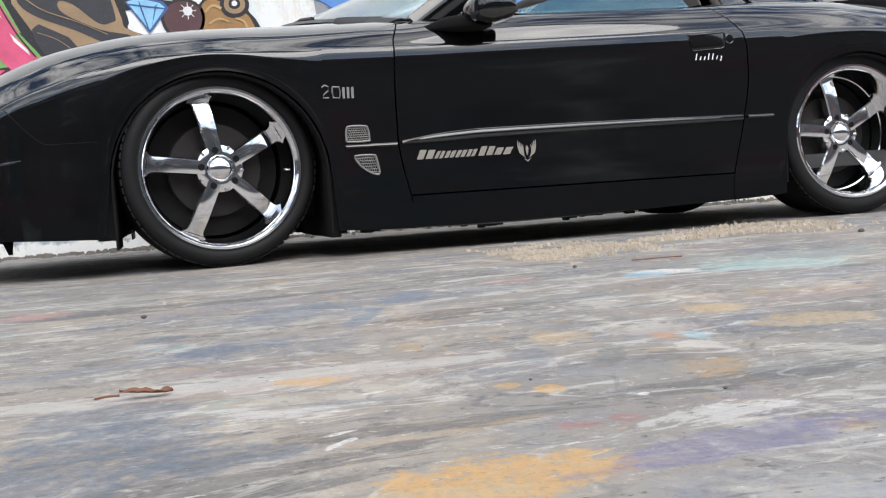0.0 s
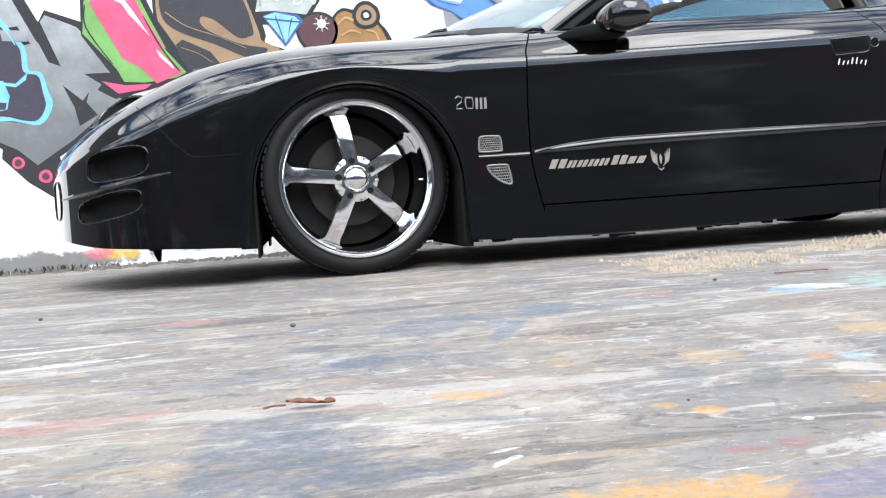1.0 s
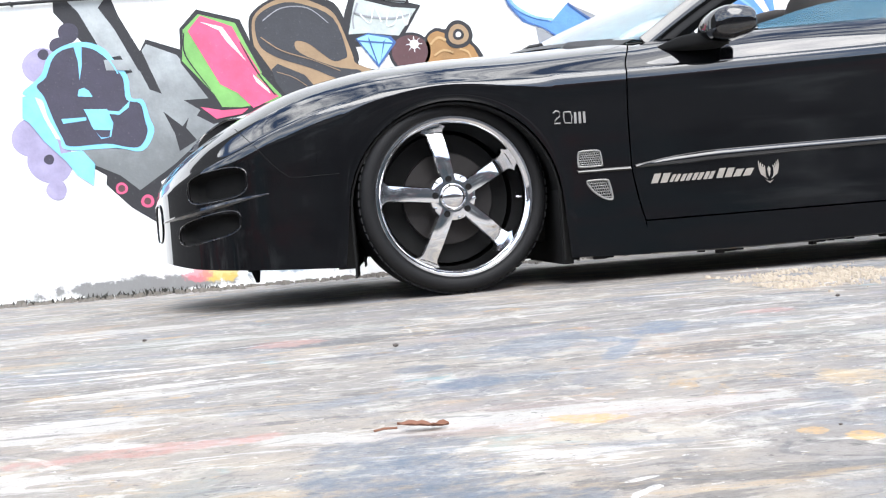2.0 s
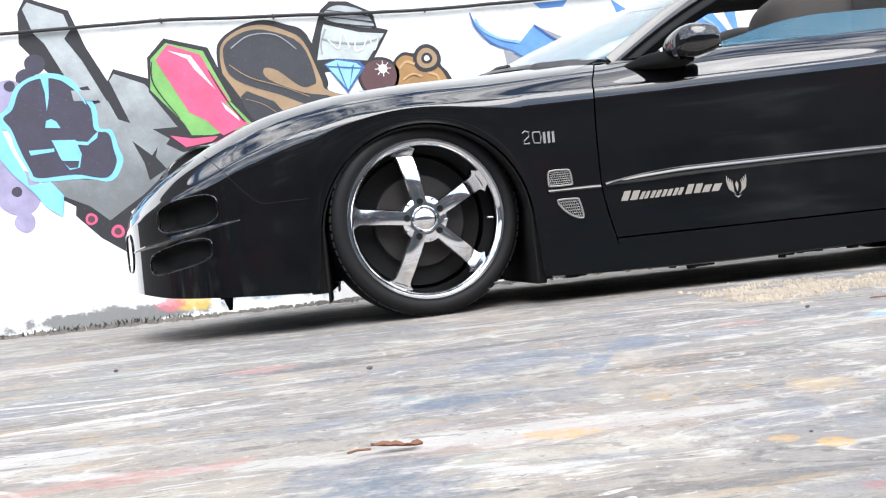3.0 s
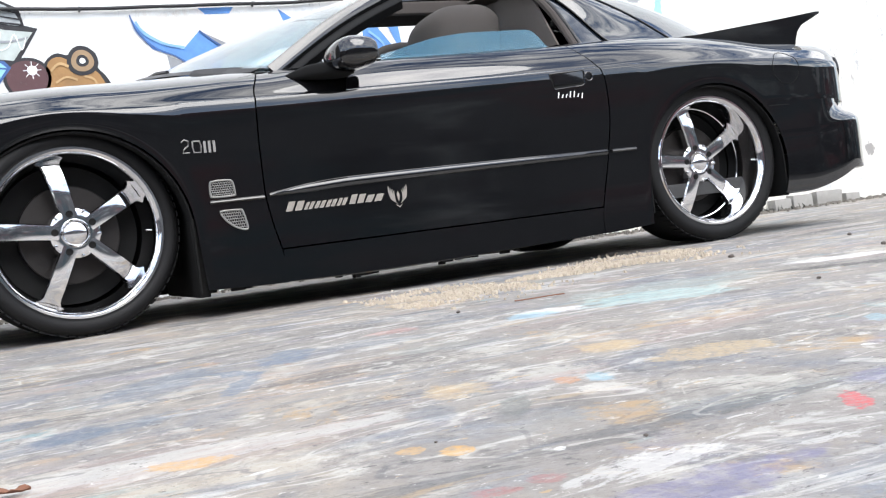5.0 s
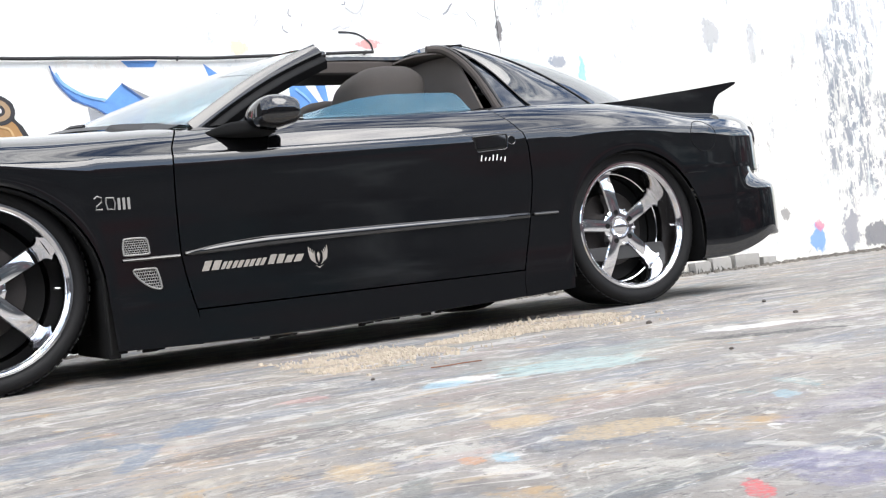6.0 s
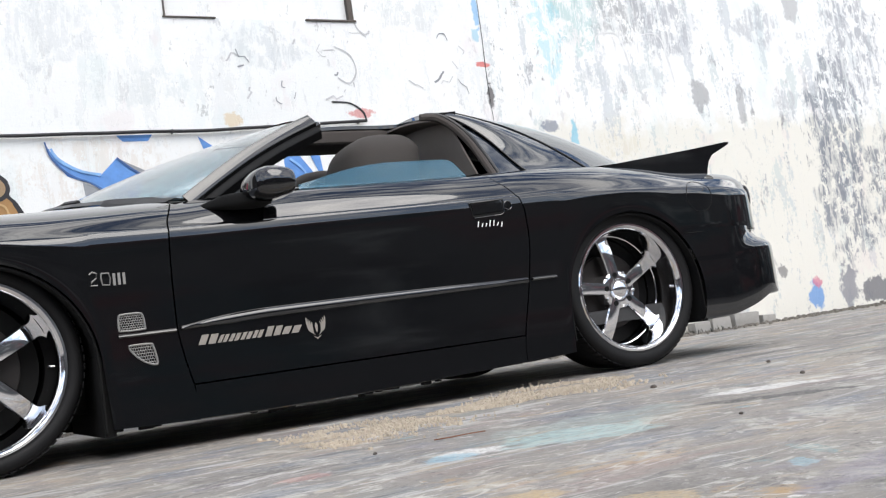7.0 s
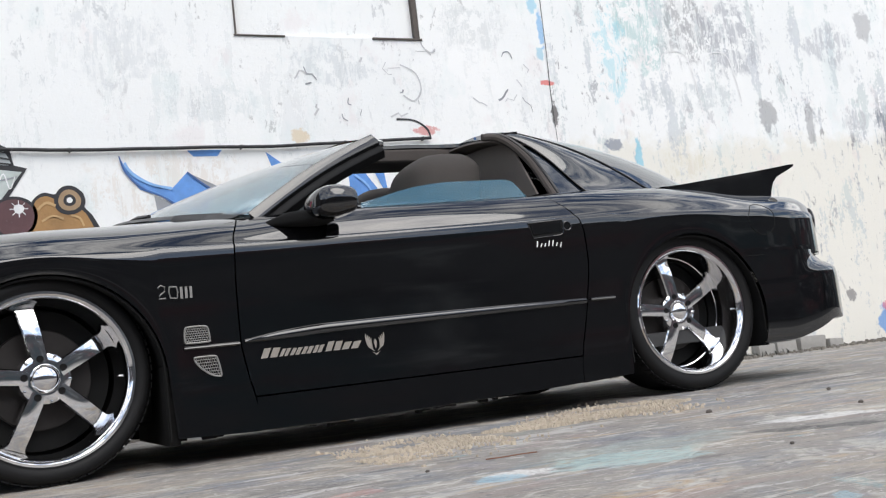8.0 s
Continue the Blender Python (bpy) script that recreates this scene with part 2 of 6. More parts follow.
    stain(0.122, -2.783, 0.022, 0.014, -0.33, (0.42, 0.13, 0.13), 45, 0.45)
    stain(0.167, -2.781, 0.017, 0.016, -0.33, (0.42, 0.13, 0.13), 45, 0.4)
    stain(-0.537, -2.375, 0.161, 0.033, 0.16, (0.46, 0.25, 0.22), 14, 0.65)
    stain(-0.499, -1.253, 0.092, 0.083, 0.37, (0.46, 0.25, 0.22), 14, 0.6)
    stain(0.516, -1.495, 0.058, 0.054, -0.45, (0.46, 0.25, 0.22), 28, 0.6)
    # white, teal and black strokes
    stain(0.226, -2.704, 0.006, 0.008, -0.34, (0.70, 0.69, 0.67), 45, 0.9)
    stain(-0.006, -2.540, 0.015, 0.006, 0.25, (0.70, 0.69, 0.67), 45, 0.8)
    stain(-0.069, -2.702, 0.018, 0.005, 0.33, (0.70, 0.69, 0.67), 45, 0.85)
    stain(-0.073, -2.739, 0.025, 0.006, 0.75, (0.70, 0.69, 0.67), 45, 0.85)
    stain(-0.678, -1.838, 0.188, 0.022, 0.27, (0.70, 0.69, 0.67), 14, 0.8)
    stain(-0.684, -1.590, 0.199, 0.020, 0.32, (0.70, 0.69, 0.67), 14, 0.75)
    stain(0.832, -1.623, 0.077, 0.066, -0.45, (0.70, 0.69, 0.67), 28, 0.9)
    stain(0.764, -1.652, 0.058, 0.063, -0.45, (0.30, 0.46, 0.55), 28, 0.8)
    stain(1.047, -1.686, 0.182, 0.140, -0.45, (0.36, 0.50, 0.50), 14, 0.7)
    stain(0.443, -2.420, 0.034, 0.018, -1.81, (0.30, 0.44, 0.50), 45, 0.7)
    stain(0.920, -2.410, 0.040, 0.022, -2.21, (0.30, 0.44, 0.50), 45, 0.7)
    stain(0.435, -2.435, 0.014, 0.020, -0.36, (0.30, 0.44, 0.50), 45, 0.5)
    stain(1.762, -1.509, 0.196, 0.070, -0.45, (0.70, 0.69, 0.67), 14, 0.85)
    stain(1.590, -1.720, 0.190, 0.050, -0.67, (0.07, 0.07, 0.07), 14, 0.9)
    stain(0.293, -2.485, 0.021, 0.058, -0.47, (0.15, 0.17, 0.16), 28, 0.6)
    stain(0.270, -2.512, 0.021, 0.053, -0.35, (0.17, 0.17, 0.165), 28, 0.5)
    stain(0.739, -2.563, 0.010, 0.008, -0.46, (0.70, 0.69, 0.67), 45, 0.85)
    c = coat[0]
    c = k.mix(k.math("MULTIPLY", k.ramp(fine, 0.42, 0.75), 0.30), c, (0.46, 0.44, 0.415))
    c = k.mix(k.math("MULTIPLY", k.ramp(grit, 0.60, 0.76), 0.55), c, (0.12, 0.115, 0.11))
    sep = k.n.new("ShaderNodeSeparateXYZ")
    k.l.new(k.tc.outputs["Object"], sep.inputs[0])
    # unseen ground behind the camera, coloured dark so the lower body reflects dark
    far = k.ramp(k.math("ADD", k.math("MULTIPLY", sep.outputs[1], -0.1), k.math("MULTIPLY", mid, 0.05)), 0.50, 0.56)
    c = k.mix(far, c, k.mix(grit, (0.045, 0.045, 0.046), (0.075, 0.074, 0.072)))
    deep = k.n.new("ShaderNodeGamma")
    deep.inputs[1].default_value = 1.2
    k.l.new(c, deep.inputs[0])
    k.color(deep.outputs[0])
    k.rough(mid, 0.62, 0.9)
    k.bump(k.math("ADD", fine, k.math("MULTIPLY", grit, 0.5)), 0.35, 0.006)
    return k.m


def wall_mat():
    k = Nodes("weathered_white_wall_paint")
    streak = k.noise(2.2, 7, 0.68, k.coords((2.6, 1, 0.55)))
    big = k.noise(0.9, 5, 0.6)
    mid = k.noise(5.0, 6, 0.65)
    fine = k.noise(38, 5, 0.65)
    sep = k.n.new("ShaderNodeSeparateXYZ")
    k.l.new(k.tc.outputs["Object"], sep.inputs[0])
    right = k.ramp(k.math("MULTIPLY", k.math("SUBTRACT", sep.outputs[0], 3.4), 0.5), 0.14, 0.2)
    c = k.mix(k.ramp(big, 0.35, 0.7), (0.85, 0.85, 0.835), (0.79, 0.80, 0.79))
    # cream undercoat low on the far bay
    low = k.ramp(k.math("ADD", k.math("MULTIPLY", sep.outputs[2], 0.5), k.math("MULTIPLY", k.math("SUBTRACT", mid, 0.5), 0.3)), 0.82, 0.9, (1, 1, 1, 1), (0, 0, 0, 1))
    c = k.mix(k.math("MULTIPLY", k.math("MULTIPLY", low, right), 0.85), c, (0.74, 0.715, 0.64))
    # flaking that shows older grey, blue and green coats
    flake = k.ramp(k.math("ADD", streak, k.math("MULTIPLY", k.math("SUBTRACT", fine, 0.5), 0.34)), 0.555, 0.585)
    amount = k.math("ADD", k.math("MULTIPLY", right, 0.42), 0.14)
    old = k.mix(k.ramp(k.noise(3.1, 4, 0.6), 0.4, 0.6), (0.47, 0.50, 0.54), (0.50, 0.57, 0.56))
    old = k.mix(k.ramp(k.noise(4.7, 5, 0.6, k.coords((1, 1, 1), (9, 2, 4))), 0.6, 0.66), old, (0.30, 0.30, 0.32))
    c = k.mix(k.math("MULTIPLY", flake, amount), c, old)
    # small crisp chips in loose patches, hanging in drips
    zone = k.ramp(k.noise(1.1, 3, 0.5, k.coords((1, 1, 1), (21, 0, 5))), 0.44, 0.60)
    for scale, lo, amount, col, off in ((7.0, 0.60, 0.75, (0.36, 0.37, 0.39), 2.0), (13.0, 0.615, 0.8, (0.26, 0.25, 0.25), 8.0), (22.0, 0.63, 0.6, (0.40, 0.44, 0.46), 12.0)):
        chip = k.ramp(k.noise(scale, 8, 0.74, k.coords((1.0, 1, 0.42), (off, 0, off)), 0.3), lo, lo + 0.018)
        where = k.math("ADD", k.math("MULTIPLY", zone, k.math("ADD", k.math("MULTIPLY", right, 0.5), 0.5)), 0.10)
        c = k.mix(k.math("MULTIPLY", k.math("MULTIPLY", chip, where), amount), c, col)
    tint = k.ramp(k.noise(2.1, 5, 0.6, k.coords((1.4, 1, 0.7), (4, 0, 11))), 0.58, 0.68)
    c = k.mix(k.math("MULTIPLY", tint, 0.22), c, (0.55, 0.68, 0.68))
    blush = k.ramp(k.noise(2.7, 5, 0.6, k.coords((1.2, 1, 0.8), (14, 0, 1))), 0.60, 0.68)
    c = k.mix(k.math("MULTIPLY", blush, 0.25), c, (0.72, 0.60, 0.60))
    pit = k.ramp(k.noise(17, 6, 0.75, k.coords((1, 1, 0.8), (3, 0, 2))), 0.665, 0.70)
    spot_zone = k.blob(2.9, 2.15, 1.3, 0.55, 0.0, 0.6, 3.0, 0.8, "xz")
    c = k.mix(k.math("MULTIPLY", pit, k.math("ADD", k.math("MULTIPLY", spot_zone, 0.5), 0.12)), c, (0.33, 0.31, 0.31))
    brush = k.ramp(k.noise(7.5, 10, 0.8, k.coords((1.35, 1, 1.0), (6, 0, 7)), 0.2), 0.465, 0.485)
    over = k.ramp(k.noise(9.0, 8, 0.75, k.coords((2.6, 1, 0.4), (16, 0, 3)), 0.2), 0.50, 0.53)
    brush = k.math("MULTIPLY", brush, k.math("SUBTRACT", 1.0, k.math("MULTIPLY", over, 0.75)))
    rags = {n: k.noise(n, 5, 0.65) for n in (3, 6, 12, 24)}
    coat = [c]

    def smear(x, z, rx, rz, col, amount):
        want = 2.2 / min(rx, rz) ** 0.75
        n = min(rags, key=lambda q: abs(math.log(q / want)))
        f = k.blob(x, z, rx, rz, 0.0, 0.25, n, 0.95, "xz", rags[n])
        if rx > 0.12 and z > 0.5:
            f = k.math("MULTIPLY", f, brush)
        coat[0] = k.mix(k.math("MULTIPLY", f, amount), coat[0], col)

    smear(3.69, 2.62, 0.030, 0.16, (0.16, 0.42, 0.72), 0.7)
    smear(3.64, 2.80, 0.05, 0.07, (0.18, 0.52, 0.70), 0.6)
    smear(3.66, 2.42, 0.03, 0.06, (0.2, 0.5, 0.66), 0.6)
    smear(3.69, 2.20, 0.06, 0.022, (0.66, 0.10, 0.08), 0.8)
    smear(3.72, 1.96, 0.03, 0.10, (0.12, 0.11, 0.11), 0.9)
    smear(4.42, 1.62, 0.035, 0.16, (0.25, 0.55, 0.68), 0.8)
    smear(4.20, 1.72, 0.10, 0.05, (0.14, 0.17, 0.24), 0.7)
    smear(4.62, 2.75, 0.30, 0.45, (0.42, 0.58, 0.57), 0.7)
    smear(5.05, 2.65, 0.32, 0.34, (0.36, 0.36, 0.37), 0.75)
    smear(5.50, 2.60, 0.36, 0.34, (0.40, 0.41, 0.44), 0.75)
    smear(5.0, 2.1, 0.5, 0.12, (0.52, 0.55, 0.56), 0.6)
    smear(4.3, 2.45, 0.16, 0.4, (0.30, 0.62, 0.70), 0.5)
    smear(6.20, 1.85, 0.05, 0.22, (0.30, 0.30, 0.31), 0.6)
    smear(6.75, 1.85, 0.14, 0.18, (0.46, 0.46, 0.48), 0.6)
    smear(7.35, 1.70, 0.42, 0.65, (0.23, 0.25, 0.28), 0.9)
    smear(7.28, 1.0, 0.38, 0.60, (0.21, 0.225, 0.26), 0.9)
    smear(7.00, 2.75, 0.10, 0.16, (0.34, 0.34, 0.35), 0.6)
    smear(7.75, 2.45, 0.40, 0.6, (0.36, 0.37, 0.40), 0.8)
    smear(6.35, 0.40, 0.055, 0.06, (0.20, 0.19, 0.19), 0.8)
    smear(6.70, 0.16, 0.09, 0.13, (0.16, 0.32, 0.62), 0.9)
    smear(6.74, 0.27, 0.06, 0.05, (0.62, 0.20, 0.28), 0.8)
    smear(7.12, 0.20, 0.12, 0.20, (0.24, 0.24, 0.27), 0.85)
    smear(7.50, 0.14, 0.26, 0.13, (0.14, 0.14, 0.16), 0.85)
    smear(2.66, 1.85, 0.10, 0.035, (0.60, 0.16, 0.14), 0.7)
    smear(1.75, 1.82, 0.06, 0.06, (0.66, 0.50, 0.28), 0.6)
    smear(-1.75, 0.05, 0.65, 0.07, (0.13, 0.13, 0.13), 0.85)
    smear(-1.30, 0.10, 0.14, 0.07, (0.70, 0.50, 0.10), 0.8)
    smear(-1.42, 0.09, 0.09, 0.05, (0.66, 0.18, 0.22), 0.75)
    smear(-0.90, 0.16, 0.35, 0.10, (0.22, 0.30, 0.40), 0.8)
    smear(-0.52, 0.14, 0.16, 0.11, (0.10, 0.11, 0.16), 0.8)
    smear(0.9, 1.55, 0.55, 0.22, (0.70, 0.63, 0.56), 0.5)
    smear(2.05, 2.30, 0.30, 0.16, (0.55, 0.58, 0.60), 0.5)
    smear(0.62, 2.45, 0.32, 0.30, (0.62, 0.64, 0.65), 0.55)
    smear(6.55, 2.55, 0.30, 0.22, (0.42, 0.43, 0.46), 0.6)
    smear(5.75, 1.95, 0.10, 0.16, (0.30, 0.30, 0.31), 0.7)
    smear(4.85, 1.55, 0.25, 0.12, (0.66, 0.62, 0.50), 0.5)
    smear(3.10, 2.60, 0.30, 0.18, (0.58, 0.60, 0.60), 0.5)
    smear(1.20, 2.05, 0.35, 0.14, (0.62, 0.66, 0.66), 0.45)
    smear(7.9, 0.9, 0.3, 0.7, (0.20, 0.21, 0.24), 0.85)
    c = coat[0]
    c = k.mix(k.math("MULTIPLY", k.ramp(fine, 0.55, 0.8), 0.10), c, (0.55, 0.54, 0.52))
    k.color(c)
    k.rough(mid, 0.7, 0.92)
    k.bump(k.math("ADD", k.math("MULTIPLY", fine, 0.6), k.math("MULTIPLY", flake, -0.5)), 0.4, 0.008)
    return k.m


car_paint = paint_black()
chrome = chrome_mat("chrome")
chrome_worn = chrome_mat("chrome_satin", 0.16, (0.70, 0.70, 0.70))
rubber = plain("tyre_rubber", (0.007, 0.007, 0.0075), 0.62, grain=0.25, scale=90, bump=0.15, Specular_IOR_Level=0.25)
trim_black = plain("black_trim_rubber", (0.014, 0.014, 0.015), 0.42, grain=0.2, scale=120, bump=0.05)
underbody = plain("underbody_black", (0.008, 0.008, 0.008), 0.85, grain=0.3, scale=30, bump=0.3, Specular_IOR_Level=0.2)
rotor_mat = plain("cast_iron_rotor", (0.026, 0.023, 0.022), 0.5, 0.6, 0.25, 50, 0.08)
cloth = plain("grey_brown_cloth", (0.062, 0.053, 0.048), 0.95, grain=0.22, scale=160, bump=0.2)
headlining = plain("grey_brown_headlining", (0.20, 0.175, 0.155), 0.95, grain=0.15, scale=160, bump=0.15)
cloth_dark = plain("charcoal_cloth", (0.046, 0.040, 0.036), 0.95, grain=0.22, scale=160, bump=0.2)
plastic = plain("dark_interior_plastic", (0.03, 0.03, 0.031), 0.6, grain=0.2, scale=140, bump=0.1)
pane = glass_mat("windscreen_glass", (0.52, 0.72, 0.80), 1.8)
pane_side = sky_blue_pane_mat("side_glass", (0.15, 0.31, 0.41))
pane_dark = plain("limo_tint_glass", (0.006, 0.009, 0.014), 0.04, grain=0.1, scale=4, bump=0.0, Coat_Weight=1.0, Coat_Roughness=0.01)
lens_dark = plain("smoked_lamp_lens", (0.012, 0.008, 0.008), 0.08, grain=0.2, scale=12, bump=0.0)
silver = plain("silver_decal", (0.30, 0.272, 0.24), 0.38, 0.3, 0.18, 60, 0.03)
white_decal = plain("white_vinyl", (0.74, 0.74, 0.72), 0.5, 0, 0.06, 60, 0.02)
mesh_metal = plain("grey_mesh_plastic", (0.22, 0.215, 0.205), 0.42, 0.3, 0.2, 90, 0.1)
concrete = ground_mat()
wall_paint = wall_mat()
concrete_block = plain("grey_concrete", (0.33, 0.32, 0.30), 0.9, grain=0.35, scale=22, bump=0.5)


def painted_render():
    """Dark render with broad faded panels of paint, for chrome and flank to reflect."""
    k = Nodes("faded_painted_render")
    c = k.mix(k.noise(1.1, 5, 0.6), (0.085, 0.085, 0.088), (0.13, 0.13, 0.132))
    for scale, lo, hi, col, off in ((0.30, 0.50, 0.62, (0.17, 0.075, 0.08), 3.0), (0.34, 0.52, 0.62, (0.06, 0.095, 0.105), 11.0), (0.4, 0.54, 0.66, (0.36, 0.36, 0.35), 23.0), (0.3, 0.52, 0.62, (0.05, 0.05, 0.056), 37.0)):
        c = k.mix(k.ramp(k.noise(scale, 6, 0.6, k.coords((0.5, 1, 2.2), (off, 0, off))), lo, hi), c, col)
    k.color(c)
    k.rough(k.noise(4, 4), 0.7, 0.95)
    k.bump(k.noise(30, 4), 0.3, 0.006)
    return k.m


shade_wall_paint = painted_render()
dark_wall_paint = plain("dark_grey_render", (0.05, 0.05, 0.05), 0.9, grain=0.25, scale=6, bump=0.3)
rubble_stone = plain("dirty_rubble", (0.17, 0.155, 0.135), 0.9, grain=0.5, scale=25, bump=0.3)
stone = plain("light_gravel_stone", (0.43, 0.37, 0.29), 0.9, grain=0.55, scale=25, bump=0.3)
leaf_brown = plain("dry_leaf", (0.19, 0.085, 0.05), 0.8, grain=0.45, scale=60, bump=0.4)
debris_dark = plain("dark_debris", (0.03, 0.03, 0.024), 0.8, grain=0.4, scale=40, bump=0.2)
cable_black = plain("black_cable", (0.02, 0.02, 0.021), 0.6, grain=0.2, scale=40, bump=0.1)
rust_wood = plain("weathered_dark_wood", (0.10, 0.085, 0.075), 0.85, grain=0.5, scale=25, bump=0.4)


def spray(name, col, fade=0.0):
    """Aerosol paint on render: soft uneven coat, slightly chalky."""
    k = Nodes(name)
    f, g = k.noise(7, 5, 0.6), k.noise(60, 4, 0.6)
    c = k.mix(k.ramp(f, 0.3, 0.7), tuple(v * 0.78 for v in col), tuple(min(1, v * 1.12) for v in col))
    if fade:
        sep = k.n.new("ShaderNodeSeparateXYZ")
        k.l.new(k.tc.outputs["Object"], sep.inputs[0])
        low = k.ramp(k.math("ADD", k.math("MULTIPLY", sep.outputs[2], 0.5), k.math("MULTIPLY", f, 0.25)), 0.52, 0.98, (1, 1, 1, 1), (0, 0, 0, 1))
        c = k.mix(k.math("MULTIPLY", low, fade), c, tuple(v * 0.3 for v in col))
    c = k.mix(k.math("MULTIPLY", k.ramp(g, 0.62, 0.78), 0.10), c, (0.62, 0.62, 0.61))
    k.color(c)
    k.rough(f, 0.55, 0.8)
    k.bump(g, 0.3, 0.006)
    return k.m


mural_black = spray("mural_black", (0.022, 0.022, 0.026))
mural_coal = spray("mural_coal", (0.040, 0.042, 0.050))
mural_plum = spray("mural_plum", (0.050, 0.045, 0.070))
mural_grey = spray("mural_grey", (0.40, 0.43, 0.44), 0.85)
mural_cyan = spray("mural_cyan", (0.22, 0.58, 0.86))
mural_lilac = spray("mural_lilac", (0.34, 0.31, 0.46))
mural_pink = spray("mural_pink", (0.68, 0.10, 0.21))
mural_green = spray("mural_green", (0.19, 0.42, 0.12))
mural_white = spray("mural_white", (0.80, 0.80, 0.80))
mural_tan = spray("mural_tan", (0.33, 0.225, 0.13))
mural_brown = spray("mural_brown", (0.36, 0.20, 0.075))
mural_maroon = spray("mural_maroon", (0.10, 0.045, 0.05))
mural_mint = spray("mural_mint", (0.50, 0.55, 0.53), 0.3)
mural_navy = spray("mural_navy", (0.05, 0.12, 0.32))
mural_sky = spray("mural_sky", (0.30, 0.60, 0.84))
mural_blue = spray("mural_blue", (0.12, 0.29, 0.66))
mural_steel = spray("mural_steel", (0.30, 0.31, 0.33))

from mathutils.geometry import tessellate_polygon


# ---------------------------------------------------------------- mesh helpers
def thing(name, label, category, group="", kind="", at=(0, 0, 0)):
    ob = new(name)
    ob.empty_display_size = 0.1
    ob.location = at
    return tagged(ob, label, category, group, kind)


def part(name, bm, material, parent=None, label="", smooth=True, angle=35):
    """Links bm as one mesh object under parent; its vertices are in world metres, or the parent's."""
    me = bpy.data.meshes.new(name)
    bmesh.ops.recalc_face_normals(bm, faces=bm.faces)
    if smooth:
        for f in bm.faces:
            f.smooth = True
        for e in bm.edges:
            if len(e.link_faces) == 2 and e.calc_face_angle(0) > radians(angle):
                e.smooth = False
    bm.to_mesh(me)
    bm.free()
    me.materials.append(material)
    ob = new(name, me)
    ob.parent = parent
    return tagged(ob, label)


def box_bm(x0, x1, y0, y1, z0, z1, bevel=0.0, segments=2):
    bm = bmesh.new()
    bmesh.ops.create_cube(bm, size=1, matrix=Matrix.Translation(((x0 + x1) / 2, (y0 + y1) / 2, (z0 + z1) / 2)) @ Matrix.Diagonal((x1 - x0, y1 - y0, z1 - z0, 1)))
    if bevel:
        bmesh.ops.bevel(bm, geom=bm.edges[:], offset=bevel, segments=segments, affect="EDGES", profile=0.7)
    return bm


def grid_bm(rows, closed=False):
    """A sheet through rows of points."""
    bm = bmesh.new()
    vs = [[bm.verts.new(p) for p in row] for row in rows]
    n = len(vs[0])
    for a, b in zip(vs, vs[1:]):
        for i in range(n if closed else n - 1):
            j = (i + 1) % n
            q = [a[i], a[j], b[j], b[i]]
            if len({tuple(round(c, 6) for c in v.co) for v in q}) >= 3:
                try:
                    bm.faces.new(q)
                except ValueError:
                    pass
    bmesh.ops.remove_doubles(bm, verts=bm.verts, dist=1e-5)
    return bm


def thicken(bm, t, turn=True):
    """Gives a sheet a second skin t behind it, and closes its edges."""
    if turn:
        bmesh.ops.recalc_face_normals(bm, faces=bm.faces)
    bm.normal_update()
    twin = {v: bm.verts.new(v.co - v.normal * t) for v in bm.verts[:]}
    rim = [e for e in bm.edges if len(e.link_faces) == 1]
    for f in bm.faces[:]:
        bm.faces.new([twin[v] for v in reversed(f.verts)])
    for e in rim:
        p, q = e.verts
        bm.faces.new((p, q, twin[q], twin[p]))
    return bm


def tube_bm(pts, r, sides=8, cap=True, flat=1.0):
    """A round bar along pts; r may be a list. flat squeezes it in z."""
    pts = [Vector(p) for p in pts]
    rs = r if isinstance(r, (list, tuple)) else [r] * len(pts)
    rows = []
    for i, p in enumerate(pts):
        d = (pts[min(i + 1, len(pts) - 1)] - pts[max(i - 1, 0)]).normalized()
        up = Vector((0, 0, 1)) if abs(d.z) < 0.95 else Vector((0, 1, 0))
        a = d.cross(up).normalized()
        b = a.cross(d).normalized()
        rows.append([p + rs[i] * (math.cos(q) * a + flat * math.sin(q) * b) for q in [2 * math.pi * s / sides for s in range(sides)]])
    bm = grid_bm(rows, True)
    if cap:
        edges = [e for e in bm.edges if len(e.link_faces) == 1]
        if edges:
            bmesh.ops.holes_fill(bm, edges=edges, sides=0)
    return bm


def lathe_bm(profile, centre, sides=72, axis="y"):
    """Turns (radius, along) pairs round an axis through centre."""
    rows = []
    for r, a in profile:
        row = []
        for s in range(sides):
            q = 2 * math.pi * s / sides
            row.append(Vector(centre) + Vector((r * math.cos(q), a, r * math.sin(q))))
        rows.append(row)
    return grid_bm(rows, True)


def join_bm(*parts):
    out = bmesh.new()
    for bm in parts:
        me = bpy.data.meshes.new("scratch")
        bm.to_mesh(me)
        bm.free()
        out.from_mesh(me)
        bpy.data.meshes.remove(me)
    return out


